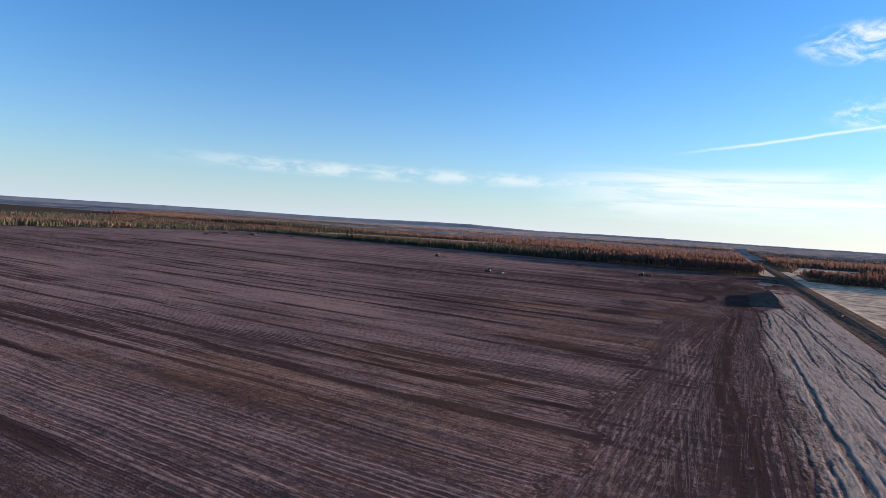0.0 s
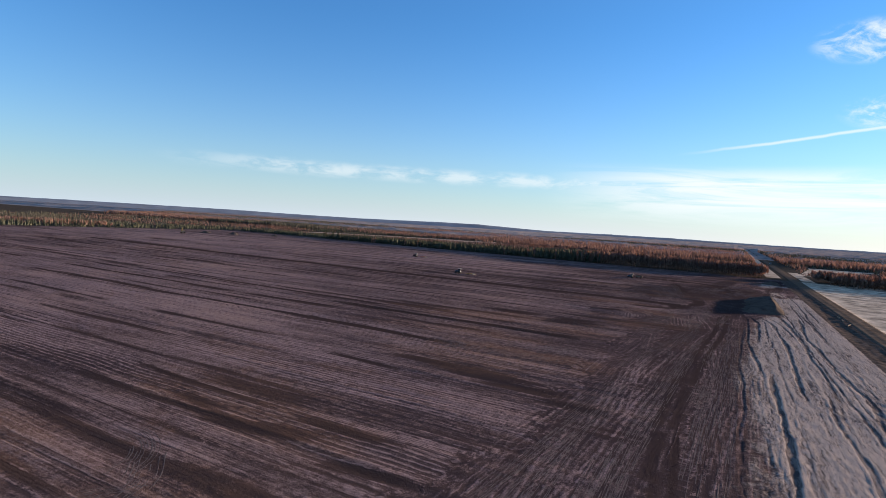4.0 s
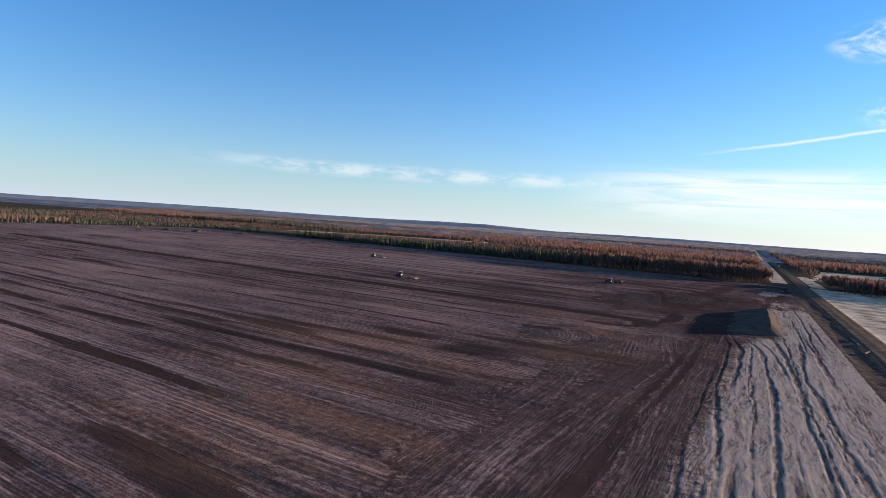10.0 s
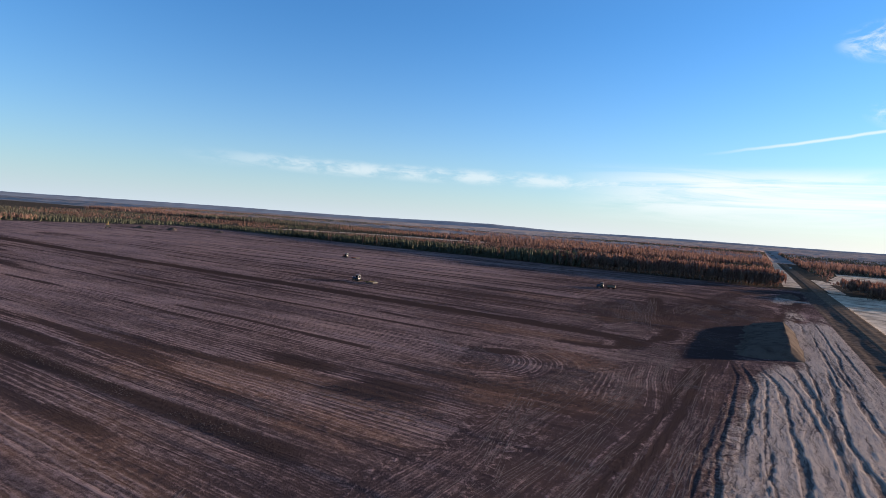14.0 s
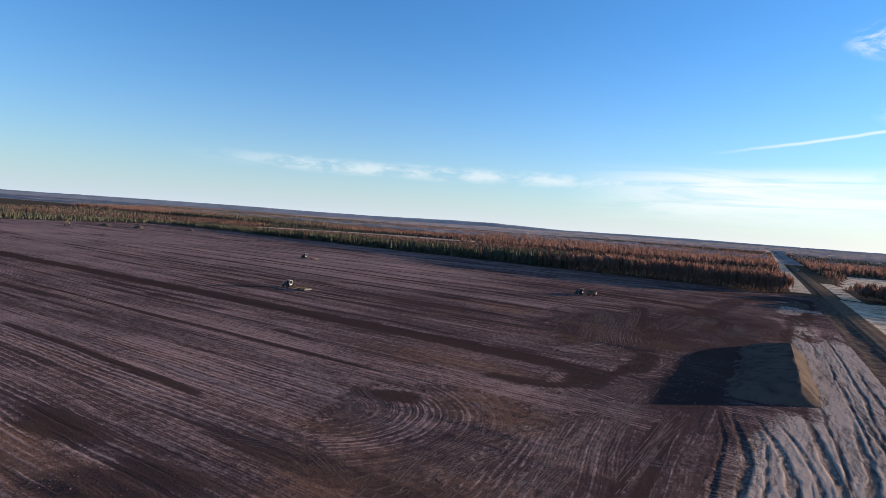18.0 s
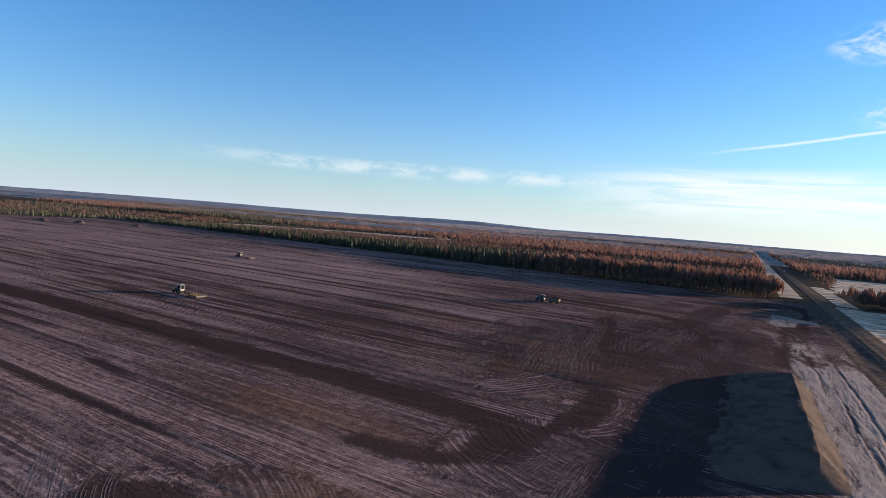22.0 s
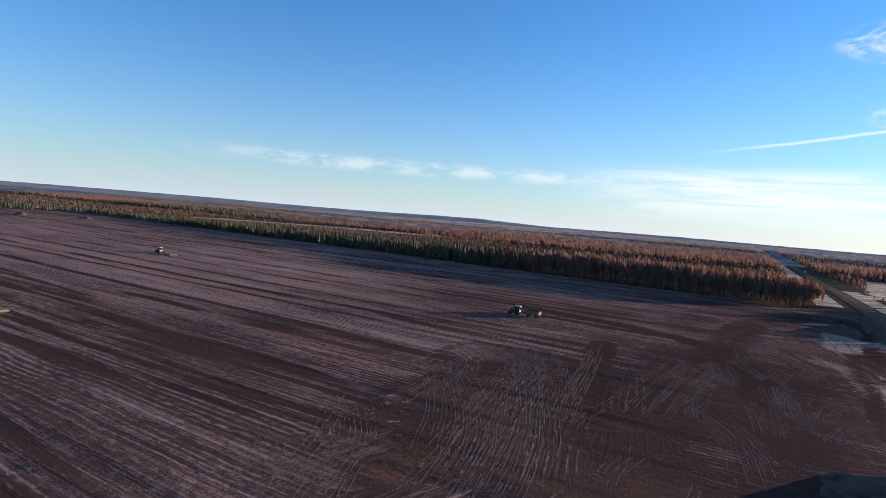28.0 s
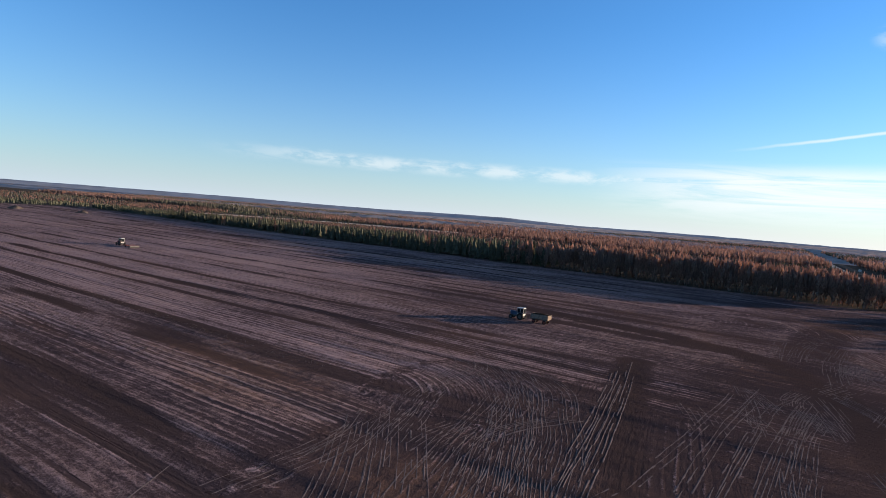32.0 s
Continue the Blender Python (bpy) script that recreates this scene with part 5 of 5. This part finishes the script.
def box(size, at, taper=(1.0, 1.0), bevel=0.04, shift=(0.0, 0.0)):
    """A bevelled block; its top is scaled by taper and moved by shift."""
    bm = bmesh.new()
    bmesh.ops.create_cube(bm, size=1.0)
    for v in bm.verts:
        up = v.co.z > 0
        v.co.x = v.co.x * size[0] * (taper[0] if up else 1) + (shift[0] if up else 0) + at[0]
        v.co.y = v.co.y * size[1] * (taper[1] if up else 1) + (shift[1] if up else 0) + at[1]
        v.co.z = v.co.z * size[2] + at[2]
    if bevel:
        bmesh.ops.bevel(bm, geom=bm.edges[:], offset=bevel, segments=2, affect="EDGES")
    return bm


def rod(a, b, r, sides=8, r2=None):
    """A round bar from a to b."""
    bm = bmesh.new()
    a, b = Vector(a), Vector(b)
    bmesh.ops.create_cone(bm, cap_ends=True, segments=sides, radius1=r, radius2=r if r2 is None else r2, depth=(b - a).length)
    turn = (b - a).to_track_quat("Z", "Y").to_matrix().to_4x4()
    bmesh.ops.transform(bm, matrix=Matrix.Translation((a + b) / 2) @ turn, verts=bm.verts[:])
    return bm


def merged(*bms):
    out = bmesh.new()
    for bm in bms:
        me = bpy.data.meshes.new("tmp")
        bm.to_mesh(me)
        bm.free()
        out.from_mesh(me)
        bpy.data.meshes.remove(me)
    return out


def lathe(profile, axis_at, sides=24, lugs=0):
    """Turned about the y axis: profile of (radius, y)."""
    bm = bmesh.new()
    rings = []
    for k in range(sides):
        a = k * 6.283185 / sides
        grow = 1.0 + (0.035 if lugs and k % 2 else 0.0)
        rings.append([bm.verts.new((axis_at[0] + r * (grow if r > 0.8 * max(p[0] for p in profile) else 1) * math.cos(a), axis_at[1] + y, axis_at[2] + r * (grow if r > 0.8 * max(p[0] for p in profile) else 1) * math.sin(a))) for r, y in profile])
    m = len(profile)
    for k in range(sides):
        a, b = rings[k], rings[(k + 1) % sides]
        for j in range(m):
            bm.faces.new((a[j], b[j], b[(j + 1) % m], a[(j + 1) % m]))
    return bm


def wheel(parent, x, y, r, w, rim_mat, lugs=1):
    tyre = part("wheel", lathe(((r * 0.58, -w / 2), (r * 0.92, -w / 2), (r, -w * 0.32), (r, w * 0.32), (r * 0.92, w / 2), (r * 0.58, w / 2)), (x, y, r), 28, lugs), RUBBER, parent, "black lugged tyre")
    part("rim", lathe(((0.05, -w * 0.12), (r * 0.5, -w * 0.10), (r * 0.6, -w * 0.40), (r * 0.6, w * 0.40), (r * 0.5, w * 0.10), (0.05, w * 0.12)), (x, y, r), 20), rim_mat, tyre, "painted steel rim")


def tractor(label, hood_paint, roof_paint):
    """Front towards +x; rear axle at x = 0."""
    t = new("tractor")
    part("chassis", box((3.3, 0.55, 0.5), (1.05, 0, 0.82), bevel=0.05), PAINT_GREY, t)
    hood = part("hood", box((1.75, 0.78, 0.80), (1.95, 0, 1.42), (0.96, 0.82), 0.09), hood_paint, t, "long narrow engine hood")
    part("grille", box((0.06, 0.56, 0.56), (2.84, 0, 1.36), bevel=0.02), PAINT_GREY, hood)
    for s in (-1, 1):
        part("headlight", lathe(((0.02, -0.05), (0.11, -0.05), (0.11, 0.05), (0.02, 0.05)), (2.80, 0.33 * s, 1.66), 12), LAMP, hood)
    cab = part("cab", merged(*[box((0.09, 0.09, 1.25), (x, y * 0.68, 2.0), bevel=0.015) for x in (-0.62, 0.1, 0.9) for y in (-1, 1)], box((1.62, 1.46, 0.42), (0.14, 0, 1.22), bevel=0.05)), PAINT_WHITE, t, "boxy glazed driver's cab")
    part("cab_roof", box((1.85, 1.62, 0.20), (0.14, 0, 2.72), (0.9, 0.9), 0.07), roof_paint, cab, "pale domed cab roof")
    for x in (-0.26, 0.50):
        for s in (-1, 1):
            part("side_window", box((0.62 if x < 0 else 0.70, 0.03, 1.08), (x, 0.69 * s, 2.02), bevel=0.01), GLASS, cab)
    for x in (-0.64, 0.92):
        part("windscreen" if x > 0 else "rear_window", box((0.03, 1.22, 1.08), (x, 0, 2.02), bevel=0.01), GLASS, cab)
    part("exhaust", merged(rod((2.0, 0.28, 1.8), (2.0, 0.28, 2.75), 0.055), rod((2.0, 0.28, 2.0), (2.0, 0.28, 2.4), 0.09)), STEEL, t, "upright steel exhaust")
    for s in (-1, 1):
        part("fender", box((1.35, 0.46, 0.10), (0.0, 0.86 * s, 1.66), (0.75, 1.0), 0.04), hood_paint, t)
        wheel(t, 0.0, 0.88 * s, 0.80, 0.46, PAINT_GREY)
        wheel(t, 2.45, 0.78 * s, 0.50, 0.30, PAINT_GREY)
        part("step", box((0.35, 0.22, 0.05), (0.78, 0.80 * s, 0.70), bevel=0.01), STEEL, t)
    part("front_axle", rod((2.45, -0.72, 0.5), (2.45, 0.72, 0.5), 0.09), PAINT_GREY, t)
    part("rear_axle", rod((0, -0.75, 0.8), (0, 0.75, 0.8), 0.16), PAINT_GREY, t)
    part("hitch", merged(rod((-0.3, -0.35, 0.6), (-1.0, -0.35, 0.5), 0.05), rod((-0.3, 0.35, 0.6), (-1.0, 0.35, 0.5), 0.05), rod((-1.0, -0.35, 0.5), (-1.0, 0.35, 0.5), 0.05)), STEEL, t)
    return tagged(t, label, "tractor", "tractors on the field")


def trailer():
    """Drawbar end towards +x."""
    t = new("tipping_trailer")
    part("chassis", merged(box((4.2, 0.14, 0.2), (-0.2, -0.45, 0.92), bevel=0.02), box((4.2, 0.14, 0.2), (-0.2, 0.45, 0.92), bevel=0.02), box((0.14, 1.1, 0.18), (1.4, 0, 0.92), bevel=0.02), box((0.14, 1.1, 0.18), (-1.6, 0, 0.92), bevel=0.02)), PAINT_GREY, t)
    part("drawbar", merged(rod((1.8, -0.45, 0.85), (3.5, 0, 0.6), 0.06), rod((1.8, 0.45, 0.85), (3.5, 0, 0.6), 0.06)), STEEL, t)
    part("bed", box((4.3, 2.25, 0.10), (-0.2, 0, 1.08), bevel=0.02), BOARDS, t)
    for s in (-1, 1):
        side = part("side_board", box((4.3, 0.07, 0.95), (-0.2, 1.10 * s, 1.60), bevel=0.02), BOARDS, t, "pale weathered side board")
        for k in range(5):
            part("stake", box((0.09, 0.06, 1.02), (-2.2 + k * 1.0, 1.165 * s, 1.58), bevel=0.012), PAINT_GREY, side)
    part("front_board", box((0.07, 2.13, 0.95), (1.93, 0, 1.60), bevel=0.02), BOARDS, t)
    tail = part("tailboard", box((0.07, 2.13, 0.95), (-2.33, 0, 1.60), bevel=0.02), BOARDS, t, "pale tailboard catching the sun")
    for s in (-1, 1):
        part("latch", box((0.05, 0.10, 0.22), (-2.39, 0.95 * s, 1.75), bevel=0.01), STEEL, tail)
    gx, gy = np.linspace(-2.28, 1.88, 18), np.linspace(-1.05, 1.05, 10)
    X, Y = np.meshgrid(gx, gy)
    Z = 1.75 + 0.45 * np.cos(X * 0.6 + 0.1) * np.cos(Y * 1.2) + 0.16 * vnoise(X * 2, Y * 2, 150)
    idx = np.arange(X.size).reshape(X.shape)
    F = np.stack([idx[:-1, :-1], idx[:-1, 1:], idx[1:, 1:], idx[1:, :-1]], -1).reshape(-1, 4)
    load = new("load", array_mesh("load", np.stack([X.ravel(), Y.ravel(), Z.ravel()], 1), F, [LOAD], None, True))
    load.parent = t
    load["label"] = "heaped dark peat load"
    for x in (1.15, -1.45):
        part("axle", rod((x, -0.95, 0.45), (x, 0.95, 0.45), 0.07), STEEL, t)
        for s in (-1, 1):
            wheel(t, x, 0.92 * s, 0.45, 0.26, PAINT_RED, 0)
            part("spring", box((0.9, 0.08, 0.16), (x, 0.55 * s, 0.70), (0.6, 1), 0.02), STEEL, t)
    return tagged(t, "flat-sided farm trailer heaped with peat behind a tractor", "trailer")


def harrow(label, mat):
    """Wide towed milling frame, drawbar towards +x."""
    h = new("peat_harrow")
    part("drawbar", merged(rod((0.6, -0.9, 0.55), (3.4, 0, 0.55), 0.07), rod((0.6, 0.9, 0.55), (3.4, 0, 0.55), 0.07)), mat, h)
    frame_bm = merged(*[box((0.16, 6.4, 0.16), (x, 0, 0.62), bevel=0.02) for x in (0.5, -0.6, -1.7)], *[box((2.4, 0.14, 0.14), (-0.6, y, 0.62), bevel=0.02) for y in (-3.1, -1.5, 0, 1.5, 3.1)])
    fr = part("frame", frame_bm, mat, h, "wide painted steel frame")
    for x in (0.5, -0.6, -1.7):
        part("tine_row", merged(*[rod((x, y, 0.58), (x - 0.22, y, 0.02), 0.035, 6, 0.02) for y in np.arange(-3.0, 3.1, 0.4)]), STEEL, fr, "row of bent steel tines")
    part("drum", lathe(((0.05, -2.9), (0.34, -2.9), (0.34, 2.9), (0.05, 2.9)), (-2.25, 0, 0.36), 16), STEEL, h, "long steel levelling drum")
    for s in (-1, 1):
        part("arm", merged(rod((-1.7, 3.0 * s, 0.62), (-2.25, 3.0 * s, 0.36), 0.06)), mat, h)
        wheel(h, -0.6, 3.42 * s, 0.40, 0.22, mat, 0)
    part("guard", box((0.5, 5.4, 0.05), (-2.1, 0, 0.80), (0.8, 1), 0.02), PAINT_GREY, h, "painted sheet guard over the drum")
    return tagged(h, label, "harrow", "towed harrows")


def excavator():
    """Boom towards +x."""
    e = new("excavator")
    for s in (-1, 1):
        bm = bmesh.new()
        prof = [(2.0 * math.cos(a) + (0.0), 0.46 + 0.46 * math.sin(a)) for a in np.linspace(0, 6.283, 25)[:-1]]
        prof = [(max(-1.9, min(1.9, x * 1.35)), z) for x, z in prof]
        l, r = [bm.verts.new((x, s * 1.25 - 0.32, z)) for x, z in prof], [bm.verts.new((x, s * 1.25 + 0.32, z)) for x, z in prof]
        for k in range(24):
            bm.faces.new((l[k], l[(k + 1) % 24], r[(k + 1) % 24], r[k]))
        bm.faces.new(l), bm.faces.new(r[::-1])
        tr = part("crawler_track", bm, RUBBER, e, "muddy steel crawler track")
        for x in (-1.5, -0.75, 0, 0.75, 1.5):
            part("roller", lathe(((0.05, -0.30), (0.22, -0.30), (0.22, 0.30), (0.05, 0.30)), (x, s * 1.25, 0.46), 12), STEEL, tr)
    part("undercarriage", box((2.2, 2.0, 0.4), (0, 0, 0.75), bevel=0.05), PAINT_GREY, e)
    part("turntable", lathe(((0.1, -0.1), (0.8, -0.1), (0.8, 0.1), (0.1, 0.1)), (0, 0, 1.0), 16), STEEL, e)
    house = part("house", box((3.4, 2.6, 1.1), (-0.5, 0, 1.75), (0.95, 0.95), 0.12), PAINT_YELLOW, e, "chalky yellow engine house")
    part("counterweight", box((0.7, 2.6, 1.0), (-2.35, 0, 1.70), (0.8, 0.92), 0.18), PAINT_GREY, house)
    part("engine_vent", box((0.9, 0.04, 0.5), (-1.2, -1.27, 1.8), bevel=0.01), PAINT_GREY, house)
    cab = part("cab", box((1.5, 1.0, 1.7), (0.75, 0.75, 2.15), (0.88, 0.92), 0.08), PAINT_YELLOW, e)
    part("windscreen", box((0.04, 0.82, 1.2), (1.46, 0.75, 2.35), bevel=0.01), GLASS, cab)
    part("side_window", box((1.0, 0.04, 0.8), (0.75, 1.25, 2.45), bevel=0.01), GLASS, cab)
    boom = part("boom", merged(rod((0.9, -0.1, 1.6), (3.0, -0.1, 4.2), 0.24, 4, 0.22), rod((3.0, -0.1, 4.2), (5.2, -0.1, 3.7), 0.22, 4, 0.16)), PAINT_YELLOW, e, "bent yellow boom")
    part("boom_ram", rod((1.2, 0.2, 1.5), (2.9, 0.2, 3.4), 0.09), STEEL, boom)
    stick = part("stick", rod((4.9, -0.1, 4.1), (5.9, -0.1, 1.3), 0.18, 4, 0.13), PAINT_YELLOW, e)
    part("stick_ram", rod((3.4, -0.1, 4.5), (5.0, -0.1, 4.3), 0.08), STEEL, stick)
    part("bucket", box((1.0, 1.1, 0.9), (5.7, -0.1, 0.75), (0.55, 1.0), 0.08, (0.2, 0.0)), STEEL, e, "toothed steel bucket")
    return tagged(e, "yellow crawler excavator working beside peat heaps", "excavator")


def pickup():
    """White van parked on the road far off; front towards +x."""
    c = new("van")
    body = part("body", box((4.8, 1.9, 1.2), (0, 0, 0.95), (0.98, 0.96), 0.12), PAINT_WHITE, c, "dusty white van body")
    part("roof", box((3.4, 1.75, 0.75), (-0.5, 0, 1.85), (0.9, 0.86), 0.12), PAINT_WHITE, body)
    part("windscreen", box((0.05, 1.45, 0.6), (1.16, 0, 1.82), bevel=0.01), GLASS, body)
    for s in (-1, 1):
        part("side_window", box((2.6, 0.04, 0.45), (-0.4, 0.82 * s, 1.86), bevel=0.01), GLASS, body)
        part("headlight", box((0.06, 0.32, 0.2), (2.39, 0.68 * s, 1.0), bevel=0.02), LAMP, body)
        wheel(c, 1.45, 0.85 * s, 0.34, 0.22, STEEL, 0)
        wheel(c, -1.45, 0.85 * s, 0.34, 0.22, STEEL, 0)
    return tagged(c, "white van parked far along the dirt road", "van")


def set_down(ob, x, y, turn, lift=0.0, size=1.0):
    z = float(ground_height(np.array([float(x)]), np.array([float(y)]))[0])
    ob.matrix_basis = pose(x, y, z + lift, 0, 0, turn) @ Matrix.Scale(size, 4)
    return ob


LEFT = 180.0 - math.degrees(math.atan(SKEW))      # heading along the furrows
def drawn_out(ob, along, over, up):
    """Longer, narrower or lower than the plain build."""
    ob.matrix_basis = ob.matrix_basis @ Matrix.Diagonal((along, over, up, 1.0))


set_down(tractor("blue tractor with a pale cab roof towing a harrow", PAINT_BLUE, PAINT_WHITE), -131.5, 257.6, LEFT, size=0.90)
drawn_out(set_down(harrow("low yellow harrow frame trailing behind a blue tractor", PAINT_YELLOW), -126.0, 257.3, LEFT), 1.25, 0.55, 0.9)
set_down(tractor("red tractor with a white cab roof towing a harrow", PAINT_RED, PAINT_WHITE), -212.0, 351.0, LEFT, size=0.90)
drawn_out(set_down(harrow("low rusty red harrow frame behind a red tractor", PAINT_RED), -206.5, 350.7, LEFT), 1.25, 0.55, 0.9)
set_down(tractor("dark blue tractor with a white cab roof pulling a trailer", PAINT_BLUE, PAINT_WHITE), -57.0, 343.5, LEFT, size=0.84)
set_down(trailer(), -53.0, 343.2, LEFT, size=0.84)
set_down(excavator(), -495.0, 373.0, 150.0, size=1.25)
set_down(pickup(), 37.0, 780.0, 92.0, 0.45)


def log_pile(x, y, turn, length):
    rng = random.Random(int(y))
    t = new("timber_log")
    bm = bmesh.new()
    rings = []
    for k in range(7):
        f = k / 6
        r = 0.24 * (1 - 0.25 * f)
        rings.append([bm.verts.new(((f - 0.5) * length, r * math.cos(a) * rng.uniform(0.92, 1.08) + 0.06 * math.sin(3 * f), 0.22 + r * math.sin(a))) for a in np.linspace(0, 6.283, 11)[:-1]])
    for a, b in zip(rings[:-1], rings[1:]):
        for k in range(10):
            bm.faces.new((a[k], b[k], b[(k + 1) % 10], a[(k + 1) % 10]))
    bm.faces.new(rings[0]), bm.faces.new(rings[-1][::-1])
    part("stem", bm, BOARDS, t)
    part("branch_stub", rod((length * 0.2, 0.1, 0.3), (length * 0.26, 0.45, 0.6), 0.06, 6, 0.04), BOARDS, t)
    tagged(t, "pale barked log lying beside the dirt road", "log", "logs beside the road")
    set_down(t, x, y, turn)


for x, y, turn, length in ((32.7, 238, 92, 6.5), (32.6, 229, 86, 6.0), (32.7, 217, 70, 4.5), (43.5, 502, 40, 5.0)):
    log_pile(x, y, turn, length)
